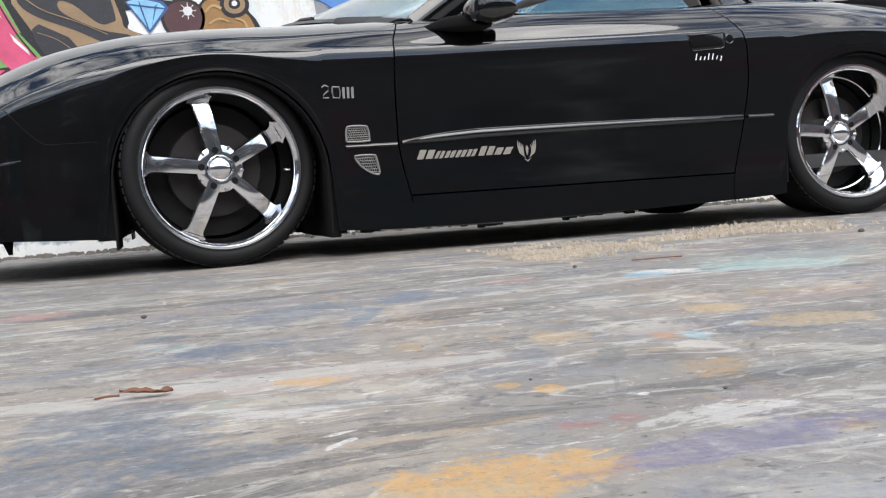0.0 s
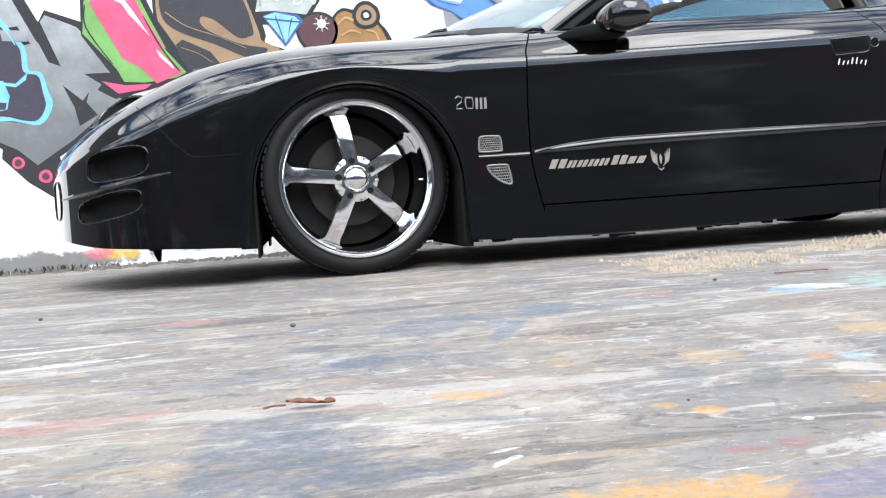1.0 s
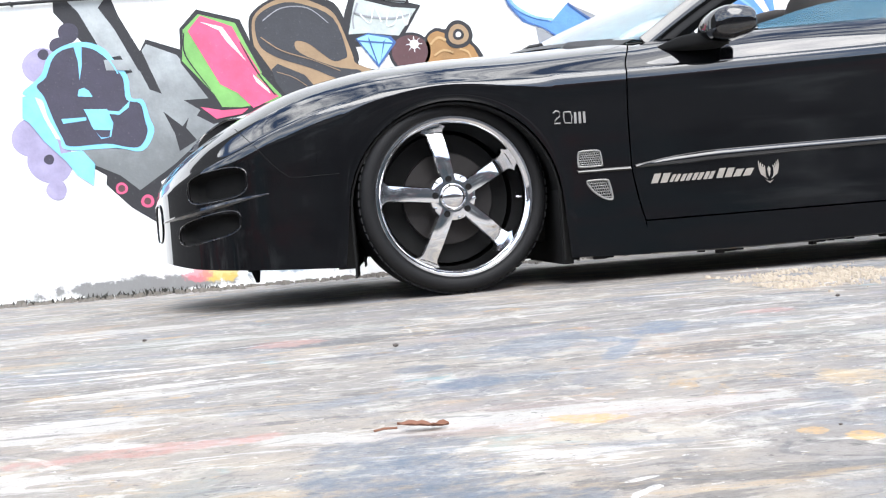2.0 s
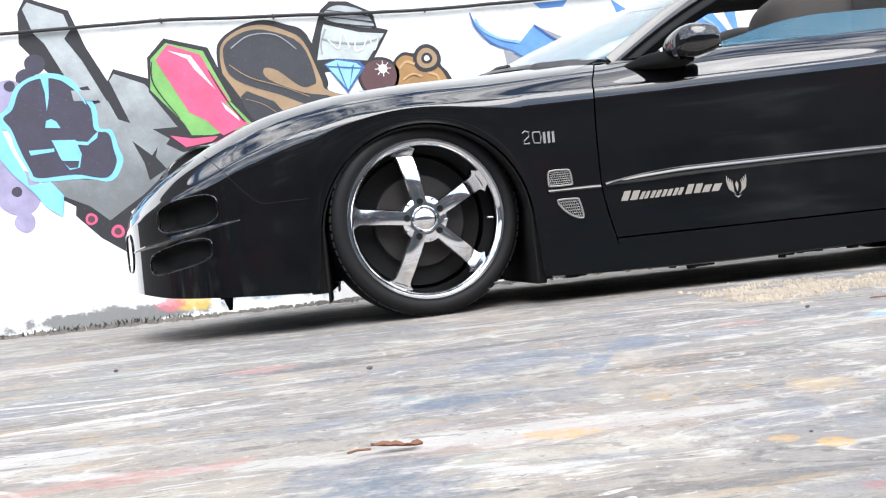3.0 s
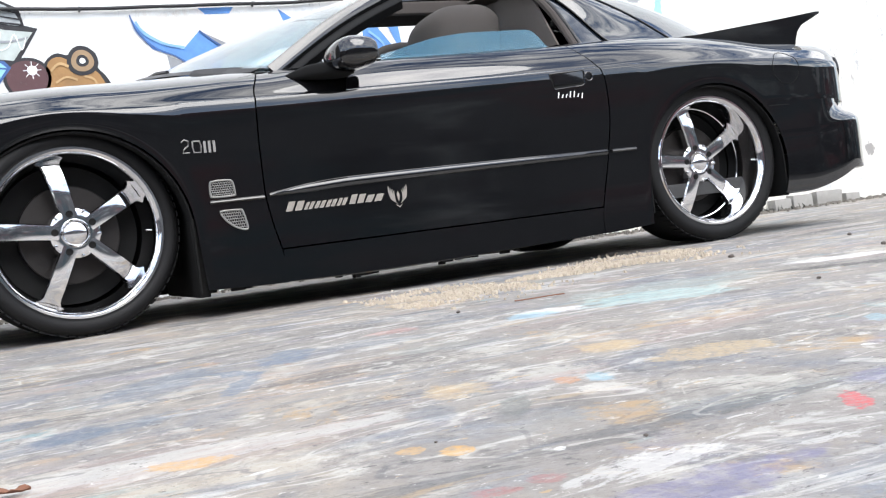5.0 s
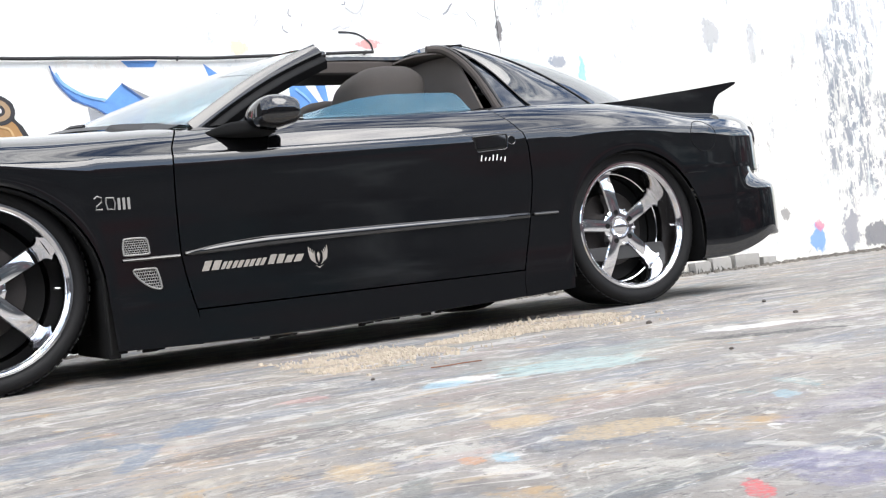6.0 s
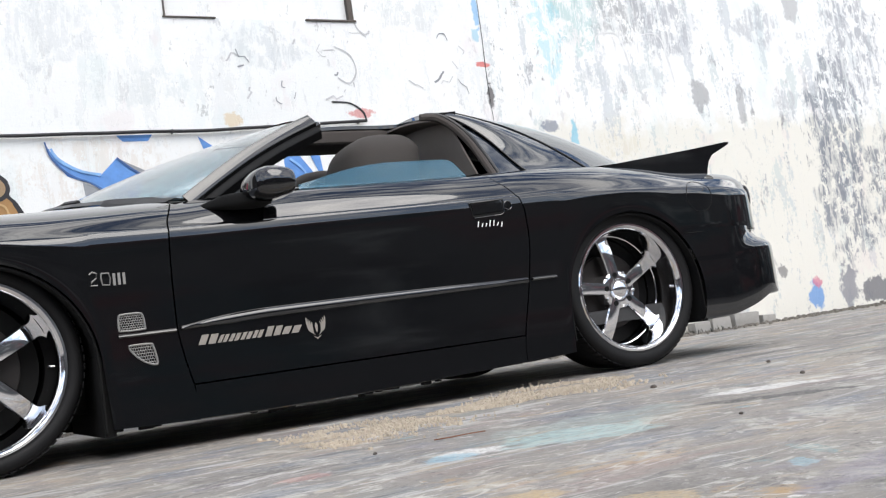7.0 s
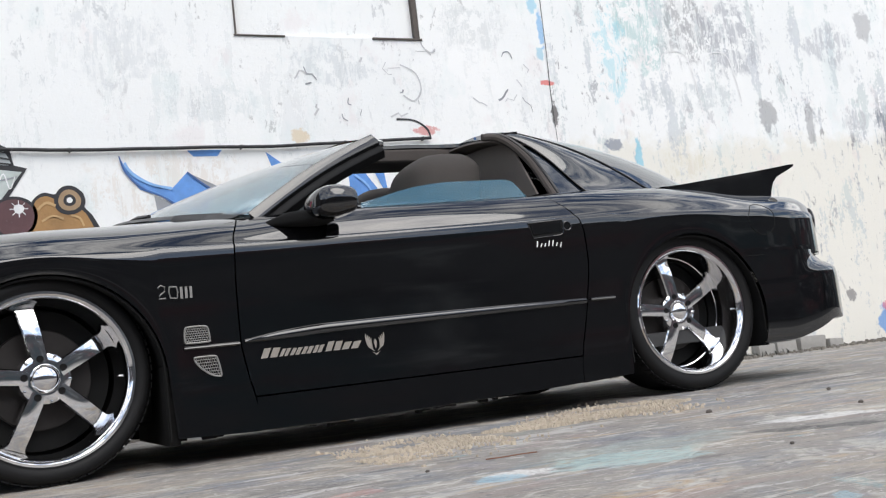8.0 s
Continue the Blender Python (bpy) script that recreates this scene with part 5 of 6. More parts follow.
    # white script below the handle, as plain strokes
    for i in range(7):
        x0 = 1.846 + 0.0180 * i
        part("script_bar", side_patch([(x0, 0.654 - 0.006 * (i == 6)), (x0 + 0.005, 0.654 - 0.006 * (i == 6)), (x0 + 0.011, 0.668 + 0.010 * (i in (0, 3, 4))), (x0 + 0.006, 0.668 + 0.010 * (i in (0, 3, 4)))], 0.0016, 0.001, side), white_decal, door, "white script sticker")
    # fuel flap and panel seams
    if side == 1:
        flap = [(3.020 + 0.078 * math.cos(q), 0.712 + 0.072 * math.sin(q)) for q in [2 * math.pi * i / 40 for i in range(40)]]
        side_loop("fuel_flap", flap, 0.0016, underbody, car, side, True, 0.0, "round fuel flap seam")
        part("flap_latch", side_patch([(3.045, 0.735), (3.075, 0.738), (3.062, 0.752)], 0.004, 0.003, side), car_paint, car)
    side_loop("panel_seam", [(2.895 + 0.03 * i, 0.549) for i in range(18)], 0.0022, underbody, car, side, False, 0.0)


def front_details(side):
    """Slanted joint of bumper and wing, side marker lamp, and the mouth in the nose."""
    seam = [(-0.790, 0.655), (-0.740, 0.610), (-0.690, 0.560), (-0.640, 0.505), (-0.590, 0.462), (-0.560, 0.452), (-0.470, 0.452), (-0.400, 0.452)]
    side_loop("panel_seam", [catmull(seam, i / 4) for i in range(29)], 0.0015, underbody, car, side, False, -0.0004)
    ridge = [(-1.165, 0.345), (-1.08, 0.352), (-0.97, 0.362), (-0.86, 0.376), (-0.76, 0.392), (-0.66, 0.404)]
    path = [on_side(*catmull(ridge, i / 6), 0.0, side) for i in range(31)]
    part("bumper_ridge", tube_bm(path, [0.002 + 0.010 * math.sin(math.pi * i / 30) for i in range(31)], 8), car_paint, car)
    lamp = [[on_side(-0.60 + 0.125 * i / 10, 0.478 + 0.064 * j / 6 + (0.012 if j == 0 and i == 0 else 0), 0.0015, side) for j in range(7)] for i in range(11)]
    part("marker_lamp", grid_bm(lamp), car_paint, car, "smoked side marker lamp")

    def nose_x(w):
        lo, hi = -1.285, -0.8
        for _ in range(24):
            mid = (lo + hi) / 2
            lo, hi = (mid, hi) if width_at(mid) < w else (lo, mid)
        return lo

    def mouth(k, off):
        pts = []
        for i in range(40):
            q = 2 * math.pi * i / 40
            w = 0.37 + 0.115 * k * math.copysign(abs(math.cos(q)) ** 0.6, math.cos(q))
            z = 0.345 + 0.075 * k * math.copysign(abs(math.sin(q)) ** 0.7, math.sin(q))
            pts.append((nose_x(w) - off, YC - side * w, z))
        return pts

    m = part("nose_mouth", grid_bm([mouth(1.0, 0.004), mouth(0.92, 0.001), mouth(0.85, -0.002), mouth(0.4, -0.001), mouth(0.02, -0.001)], True), underbody, car, "dark opening in the nose")
    ring = mouth(1.0, 0.004)
    part("mouth_lip", tube_bm(ring + ring[:1], 0.003, 8, False), car_paint, m)


def shorten_nose():
    """Draws the nose ahead of the wheels back to its true overhang."""
    for ob in car.children_recursive:
        for v in ob.data.vertices:
            if v.co.x < -0.50:
                v.co.x = -0.50 + (v.co.x + 0.50) * 0.93


build_body()
for s in (1, -1):
    front_details(s)
for s in (1, -1):
    scoop(s)
shorten_nose()
build_rear_bumper()


# ---- roof, glass and cabin
def mirrored(name, make, material, parent, label=""):
    return [part(name, make(side), material, parent, label) for side in (1, -1)]


def ws_low(t):
    """Foot of the windscreen; t = 0 centre .. 1 corner: x, half width, z."""
    return 0.34 + 0.40 * t**2.3, 0.775 * t, 0.950 - 0.088 * t**2


def ws_top(t):
    return 1.225 + 0.085 * t**2, 0.640 * t, 1.245 - 0.058 * t**2


def windscreen():
    rows = []
    for j in range(13):
        v = j / 12
        row = []
        for i in range(-14, 15):
            t, side = abs(i) / 14, -1 if i < 0 else 1
            a, b = ws_low(t), ws_top(t)
            bow = 0.022 * math.sin(math.pi * v)
            row.append((a[0] + (b[0] - a[0]) * v - bow * 0.4, YC + side * (a[1] + (b[1] - a[1]) * v), a[2] + (b[2] - a[2]) * v + bow))
        rows.append(row)
    return thicken(grid_bm(rows), 0.004)


g = part("windscreen", windscreen(), pane, car)
g.visible_shadow = False


def ribbon(path, wide, thick):
    """A flat strip: path of (point, across) pairs, bevelled on its edges."""
    rows = []
    for p, a, n in path:
        p, a, n = Vector(p), Vector(a).normalized(), Vector(n).normalized()
        h = wide / 2
        rows.append([p - a * h - n * thick, p - a * h, p - a * (h - 0.006) + n * 0.005, p + a * (h - 0.006) + n * 0.005, p + a * h, p + a * h - n * thick])
    bm = grid_bm(rows, True)
    edges = [e for e in bm.edges if len(e.link_faces) == 1]
    bmesh.ops.holes_fill(bm, edges=edges, sides=0)
    return bm


def pillar_a(side, shift, drop, wide, thick, sink):
    path = []
    for i in range(15):
        v = i / 14
        a, b = ws_low(1.0), ws_top(1.0)
        bow = 0.024 * math.sin(math.pi * v)
        x = a[0] + (b[0] - a[0]) * v + shift
        w = a[1] + (b[1] - a[1]) * v + 0.012 - sink
        z = a[2] + (b[2] - a[2]) * v + bow - drop
        path.append(((x, YC - side * w, z), (0.45, side * -0.30, -0.62), (-0.30, side * -0.80, 0.42)))
    return ribbon(path, wide, thick)


mirrored("windscreen_pillar", lambda s: pillar_a(s, 0.008, 0.004, 0.050, 0.02, 0.0), car_paint, car)
mirrored("pillar_trim", lambda s: pillar_a(s, 0.035, 0.038, 0.040, 0.05, 0.012), rubber, car, "black rubber weatherstrip")


def header():
    rows = []
    for i in range(-12, 13):
        t, side = abs(i) / 12, -1 if i < 0 else 1
        x, w, z = ws_top(t)
        y = YC + side * w * 1.015
        k = 1 - 0.75 * max(0.0, (t - 0.80) / 0.20) ** 2
        ring = [(-0.012, 0.0), (0.02, 0.004), (0.075, 0.002), (0.10, -0.010), (0.10, -0.040), (0.05, -0.060), (-0.005, -0.03)]
        rows.append([(x + 0.02 + (dx - 0.02) * k, y, z - 0.022 + (dz + 0.022) * k) for dx, dz in ring])
    bm = grid_bm(rows, True)
    bmesh.ops.holes_fill(bm, edges=[e for e in bm.edges if len(e.link_faces) == 1], sides=0)
    return bm


part("roof_header", header(), car_paint, car)


def tbar():
    rows = []
    for i in range(17):
        x = 1.30 + 0.75 * i / 16
        h = 0.115 + 0.10 * max(0, (i - 11) / 5) ** 2
        z = 1.264 + 0.018 * math.sin(math.pi * i / 16) + 0.010 * i / 16
        rows.append([(x, YC - h, z - 0.004), (x, YC - h + 0.02, z + 0.004), (x, YC, z + 0.010), (x, YC + h - 0.02, z + 0.004), (x, YC + h, z - 0.004), (x, YC + h, z - 0.020), (x, YC, z - 0.034), (x, YC - h, z - 0.020)])
    return grid_bm(rows, True)


part("roof_t_bar", tbar(), car_paint, car)
part("t_bar_lining", box_bm(1.34, 2.06, YC - 0.12, YC + 0.12, 1.198, 1.262, 0.022, 3), cloth, car, "grey-brown headlining")

hoop_edge = [(1.865, 0.585, 1.205), (1.930, 0.600, 1.198), (1.995, 0.625, 1.150), (2.038, 0.665, 1.080), (2.062, 0.710, 1.000), (2.072, 0.760, 0.925), (2.075, 0.785, 0.890)]
hatch_edge = [(2.02, 0.560, 1.218), (2.15, 0.580, 1.178), (2.27, 0.610, 1.128), (2.40, 0.650, 1.052), (2.50, 0.690, 0.975), (2.57, 0.735, 0.905)]
hatch_mid = [(2.02, 0, 1.280), (2.28, 0, 1.248), (2.50, 0, 1.212), (2.70, 0, 1.158), (2.90, 0, 1.078), (3.08, 0, 0.980)]


def roof_cap():
    rows = []
    for i in range(9):
        v = i / 8
        row = []
        for j in range(-12, 13):
            q = j / 12
            xa = 1.875 + 0.075 * (1 - q * q) + (2.02 - 1.875 - 0.075 * (1 - q * q)) * v
            row.append((xa, YC + 0.590 * q, 1.277 + 0.006 * v - (0.070 - 0.006 * v) * abs(q) ** 2.2))
        rows.append(row)
    return thicken(grid_bm(rows), 0.02)


part("roof_panel", roof_cap(), car_paint, car)


def sail(side):
    """Painted panel and pillar between door glass and quarter glass."""
    rows = []
    for i in range(17):
        t = i / 16
        a = Vector(catmull(hoop_edge, 1 + 5 * t))
        lim = 0.02 + 0.135 * t**1.2
        rows.append([(a.x + lim * k, YC - side * (a.y + 0.004 - 0.012 * k * t), a.z + 0.002 - 0.02 * k * (1 - t)) for k in (0, 0.33, 0.66, 1.0)])
    return thicken(grid_bm(rows), 0.01)


def quarter_glass(side):
    rows = []
    for i in range(17):
        t = i / 16
        a = Vector(catmull(hoop_edge, 1 + 5 * t))
        a.x += 0.022 + 0.140 * t**1.2
        top = Vector(catmull(hatch_edge, 5 * t))
        row = []
        for j in range(9):
            k = j / 8
            p = a.lerp(top, k) if t < 1 else a.lerp(top, k)
            bulge = 0.020 * math.sin(math.pi * k) * math.sin(math.pi * min(1, t + 0.15))
            row.append((p.x, YC - side * (p.y + bulge), p.z + bulge * 0.3))
        rows.append(row)
    return thicken(grid_bm(rows), 0.004)


def hatch():
    rows = []
    for i in range(25):
        t = i / 24 * 5
        e, m = catmull(hatch_edge, t), catmull(hatch_mid, t)
        row = []
        for j in range(-12, 13):
            q = abs(j) / 12
            s = 1 if j > 0 else -1
            k = q**3.6
            row.append((m[0] + (e[0] - m[0]) * k, YC + s * e[1] * q, m[2] + (e[2] - m[2]) * k))
        rows.append(row)
    return thicken(grid_bm(rows), 0.005)


def hoop_trim(side, off, r):
    pts = []
    for i in range(25):
        x, w, z = catmull(hoop_edge, 6 * i / 24)
        pts.append((x - off, YC - side * (w + 0.004), z - off * 0.5))
    return tube_bm(pts, r, 8)


mirrored("sail_panel", sail, pane_dark, car)
mirrored("quarter_glass", quarter_glass, pane_dark, car, "dark tinted quarter glass")
part("hatch_glass", hatch(), pane_dark, car, "dark tinted hatch glass")
mirrored("door_seal", lambda s: hoop_trim(s, 0.002, 0.009), trim_black, car)
mirrored("door_seal", lambda s: hoop_trim(s, 0.024, 0.016), cloth, car)
mirrored("glass_seam", lambda s: tube_bm([(x, YC - s * (w + 0.002), z + 0.002) for x, w, z in [catmull(hatch_edge, 5 * i / 20) for i in range(21)]], 0.0032, 6), trim_black, car)
mirrored("glass_seam", lambda s: tube_bm([(catmull(hoop_edge, 1 + 5 * i / 20)[0] + 0.021 + 0.14 * (i / 20) ** 1.2, YC - s * (catmull(hoop_edge, 1 + 5 * i / 20)[1] + 0.002), catmull(hoop_edge, 1 + 5 * i / 20)[2]) for i in range(21)], 0.0032, 6), trim_black, car)


def belt_shelf(side):
    """Window ledge: turns the door top inwards and closes it down to the cabin."""
    rows = []
    for i in range(45):
        x = 0.66 + 2.1 * i / 44
        w, z = section(x, 8.2)
        rows.append([(x, YC - side * w, z - 0.001), (x, YC - side * (w - 0.03), z + 0.006), (x, YC - side * (w - 0.05), z - 0.004), (x, YC - side * (w - 0.075), z - 0.03), (x, YC - side * (w - 0.09), z - 0.55)])
    return grid_bm(rows)


mirrored("window_ledge", belt_shelf, trim_black, car)


def side_window(side):
    top = spline([1.16, 0.884, 1.22, 0.898, 1.31, 0.922, 1.42, 0.944, 1.56, 0.956, 1.80, 0.957, 1.835, 0.945, 1.875, 0.895, 1.89, 0.880])
    rows = []
    for i in range(41):
        x = 1.16 + 0.73 * i / 40
        a, b = 0.860, max(0.866, top(x))
        rows.append([(x, YC - side * (0.838 - 0.16 * (a + (b - a) * k - 0.86)), a + (b - a) * k) for k in (0, 0.25, 0.5, 0.75, 1)])
    return thicken(grid_bm(rows), 0.004)


for ob in mirrored("door_glass", side_window, pane_side, car, "partly lowered side window"):
    ob.visible_shadow = False


def wing_mirror(side):
    """Domed mirror shell that runs forward into a broad wedge foot on the door."""
    def oval(x, y0, y1, z0, z1, power=3.2, n=28):
        ring = []
        for i in range(n):
            q = 2 * math.pi * i / n
            cy, cz = math.cos(q), math.sin(q)
            ring.append((x, YC - side * ((y0 + y1) / 2 + (y1 - y0) / 2 * math.copysign(abs(cy) ** (2 / power), cy)), (z0 + z1) / 2 + (z1 - z0) / 2 * math.copysign(abs(cz) ** (2 / power), cz)))
        return ring

    def loft(keys, n):
        rows = [oval(*catmull(keys, (len(keys) - 1) * i / n)) for i in range(n + 1)]
        bm = grid_bm(rows, True)
        bmesh.ops.holes_fill(bm, edges=[e for e in bm.edges if len(e.link_faces) == 1], sides=0)
        return bm

    shell = [(0.898, 0.945, 0.985, 0.836, 0.862), (0.908, 0.935, 1.045, 0.822, 0.886), (0.927, 0.925, 1.085, 0.808, 0.904), (0.958, 0.918, 1.105, 0.800, 0.915), (0.990, 0.916, 1.110, 0.799, 0.916),
             (1.018, 0.918, 1.108, 0.805, 0.912), (1.042, 0.920, 1.104, 0.811, 0.905), (1.056, 0.926, 1.094, 0.819, 0.893), (1.058, 0.945, 1.070, 0.834, 0.874)]
    head = part("mirror_head", loft(shell, 40), car_paint, car, "black rounded door mirror")
    foot = [(0.775, 0.845, 0.866, 0.808, 0.824), (0.810, 0.850, 0.900, 0.802, 0.836), (0.850, 0.855, 0.940, 0.797, 0.847), (0.910, 0.860, 0.985, 0.793, 0.846), (0.965, 0.865, 1.000, 0.793, 0.832), (0.995, 0.875, 0.985, 0.797, 0.818)]
    part("mirror_foot", loft(foot, 24), underbody, car, "black mirror foot on the door")
    part("mirror_gap", tube_bm([(0.935, YC - side * 0.955, 0.800), (0.975, YC - side * 0.965, 0.801), (1.0, YC - side * 0.960, 0.802)], 0.006, 6), trim_black, head)


for s in (1, -1):
    wing_mirror(s)


def spoiler():
    """Full-width rear wing with solid ends."""
    prof_top = spline([2.52, 0.900, 2.70, 0.922, 3.0, 0.955, 3.25, 0.983, 3.40, 1.003, 3.44, 1.006])
    rows = []
    for j in range(-20, 21):
        q = j / 20
        w = abs(q)
        fwd = 0.10 * (1 - w**4)
        drop = 0.010 * w**6
        x0 = 2.53 + 0.42 * (1 - w**6)
        row = []
        for i in range(9):
            x = x0 + (3.40 - x0) * i / 8 + fwd * (i / 8)
            row.append((x, YC + 0.755 * q, prof_top(min(3.44, x - fwd * (i / 8))) - drop))
        row += [(3.432 + fwd, YC + 0.755 * q, 1.004 - drop), (3.428 + fwd, YC + 0.755 * q, 0.993 - drop)]
        solid = w > 0.90
        for x, z in ((3.37, 0.968), (3.315, 0.945), (3.285, 0.915), (3.268, 0.875), (3.26, 0.835)):
            row.append((x + fwd, YC + 0.755 * q, z - drop if solid else max(z, 0.962) - drop))
        for i in range(5):
            x = 3.2 - (3.2 - x0) * i / 4
            row.append((x + fwd * 0.5, YC + 0.755 * q, crest_at(x) - 0.025 if solid else prof_top(x) - 0.022))
        rows.append(row)
    rows = [[(x, YC + (y - YC) * (1 - 0.001 * (z - 0.88) / 0.12), z) for x, y, z in row] for row in rows]
    bm = grid_bm(rows, True)
    bmesh.ops.holes_fill(bm, edges=[e for e in bm.edges if len(e.link_faces) == 1], sides=0)
    return bm


part("rear_spoiler", spoiler(), car_paint, car)
part("wiper", tube_bm([(0.36, YC - 0.22, 0.944), (0.40, YC - 0.33, 0.952), (0.43, YC - 0.42, 0.940)], 0.009, 6), trim_black, car)
part("cowl_panel", grid_bm([[(x0 + dx, YC + s * w, z + dz) for dx, dz in ((-0.07, -0.004), (-0.03, 0.010), (0.02, 0.0))] for s in (-1, 1) for x0, w, z in [ws_low(i / 10) for i in (range(10, -1, -1) if s < 0 else range(0, 11))]]), trim_black, car)


def cabin():
    part("cabin_tub", join_bm(box_bm(0.45, 3.0, YC - 0.78, YC + 0.78, 0.20, 0.26, 0.01), box_bm(2.25, 2.32, YC - 0.74, YC + 0.74, 0.25, 0.93, 0.02), box_bm(0.46, 0.82, YC - 0.70, YC + 0.70, 0.28, 0.90, 0.06, 3)), plastic, car, "dark cabin floor and dashboard")
    part("roof_lining", thicken(grid_bm([[(1.90 + 0.11 * k, YC + 0.575 * q, 1.250 - 0.065 * abs(q) ** 2.2 - 0.012 * k) for q in [j / 10 for j in range(-10, 11)]] for k in (0, 0.5, 1, 1.6)]), 0.008), headlining, car, "grey-brown headlining")
    part("bulkhead_lining", thicken(grid_bm([[(1.985 + 0.070 * k, YC + (0.585 + 0.185 * k) * q, 1.222 - 0.055 * abs(q) ** 2.2 - 0.42 * k) for q in [j / 10 for j in range(-10, 11)]] for k in (0, 0.33, 0.66, 1)]), 0.008), headlining, car, "grey-brown rear lining")
    part("steering_wheel", tube_bm([(0.98 + 0.06 * math.sin(q), YC - 0.37 + 0.185 * math.cos(q), 0.80 + 0.17 * math.sin(q)) for q in [2 * math.pi * i / 28 for i in range(29)]], 0.014, 8, False), plastic, car)


cabin()


def build_seat(y):
    seat = part("seat", box_bm(1.15, 1.68, y - 0.25, y + 0.25, 0.30, 0.46, 0.06, 3), cloth_dark, car, "dark brown bucket seat with high back")
    rows = []
    for i in range(41):
        t = i / 40
        z = 0.42 + 0.745 * t
        x = 1.52 + 0.20 * t
        half = 0.26 - 0.09 * max(0, (t - 0.58) / 0.42) ** 1.6
        deep = 0.205 - 0.030 * t
        if t > 0.86:
            k = math.sqrt(max(0.0, 1 - ((t - 0.86) / 0.14) ** 2))
            half, deep = 0.05 + (half - 0.05) * k, 0.015 + (deep - 0.015) * k
        ring = []
        for s in range(20):
            q = 2 * math.pi * s / 20
            cx, cy = math.cos(q), math.sin(q)
            ring.append((x + deep * math.copysign(abs(cx) ** 0.6, cx), y + half * math.copysign(abs(cy) ** 0.7, cy), z))
        rows.append(ring)
    bm = grid_bm(rows, True)
    bmesh.ops.holes_fill(bm, edges=[e for e in bm.edges if len(e.link_faces) == 1], sides=0)
    part("seat_back", bm, cloth_dark, seat)


build_seat(YC - 0.37)
build_seat(YC + 0.37)

# underside, arch liners, low lip and exhaust
part("floor_pan", join_bm(box_bm(-0.85, -0.40, YC - 0.74, YC + 0.74, 0.15, 0.30, 0.02), box_bm(0.40, 2.16, YC - 0.86, YC + 0.86, 0.115, 0.20, 0.02), box_bm(2.95, 3.38, YC - 0.74, YC + 0.74, 0.22, 0.34, 0.03),
                          box_bm(-0.40, 0.42, YC - 0.55, YC + 0.55, 0.15, 0.75, 0.02), box_bm(2.16, 2.97, YC - 0.55, YC + 0.55, 0.20, 0.75, 0.02)), underbody, car, "black underbody")
for side in (1, -1):
    for axle, r in ((AXLE_F, ARCH_F), (AXLE_R, ARCH_R)):
        ring = [(axle + (r - 0.004) * math.cos(q), ARCH_Z + (r - 0.004) * math.sin(q)) for q in [math.pi * i / 24 for i in range(25)]]
        foot = 0.085 if axle == AXLE_F else 0.15
        ring = [(ring[0][0], foot), (ring[0][0], 0.5 * (foot + ARCH_Z))] + ring + [(ring[-1][0], 0.5 * (foot + ARCH_Z)), (ring[-1][0], foot)]
        rows = [[(x, YC - side * w, z) for w in (width_at(x) - 0.014, 0.80, 0.60, 0.54)] for x, z in ring]
        part("arch_liner", thicken(grid_bm(rows), 0.006), underbody, car)
for side in (1, -1):
    part("splash_shield", box_bm(-0.43, -0.362, min(YC - side * 0.905, YC - side * 0.10), max(YC - side * 0.905, YC - side * 0.10), 0.118, 0.34, 0.006), underbody, car)
for side in (1, -1):
    part("splash_shield", box_bm(0.362, 0.40, min(YC - side * 0.915, YC - side * 0.10), max(YC - side * 0.915, YC - side * 0.10), 0.070, 0.34, 0.006), underbody, car)
part("tow_hook", join_bm(tube_bm([(-0.775, 0.40, 0.17), (-0.770, 0.40, 0.125), (-0.765, 0.40, 0.085)], [0.022, 0.017, 0.007], 8), box_bm(-0.80, -0.755, 0.385, 0.415, 0.128, 0.16, 0.006)), underbody, car, "bent underside bracket")
part("exhaust_pipe", tube_bm([(2.0, YC - 0.2, 0.19), (2.9, YC + 0.25, 0.20), (3.3, YC - 0.48, 0.215), (3.40, YC - 0.50, 0.205)], 0.032, 12), chrome_worn, car)


def torn_edge(x0, x1, seed):
    """Ragged lower edge of the sill, torn and scraped."""
    rng = random.Random(seed)
    pieces, x = [], x0
    while x < x1:
        w = rng.uniform(0.012, 0.05)
        pieces.append(box_bm(x, x + w, YC - 0.905 + rng.uniform(0, 0.02), YC - 0.86, bottom_at(x) - rng.uniform(0.001, 0.014), bottom_at(x) + 0.03, 0.003))
        x += w * rng.uniform(0.8, 1.3)
    return join_bm(*pieces)


part("torn_sill_edge", torn_edge(0.86, 1.02, 3), underbody, car, "scraped and torn black sill edge")
part("torn_sill_edge", torn_edge(1.25, 1.62, 8), underbody, car, "scraped and torn black sill edge")
part("torn_sill_edge", torn_edge(0.39, 0.52, 5), underbody, car, "scraped and torn black sill edge")


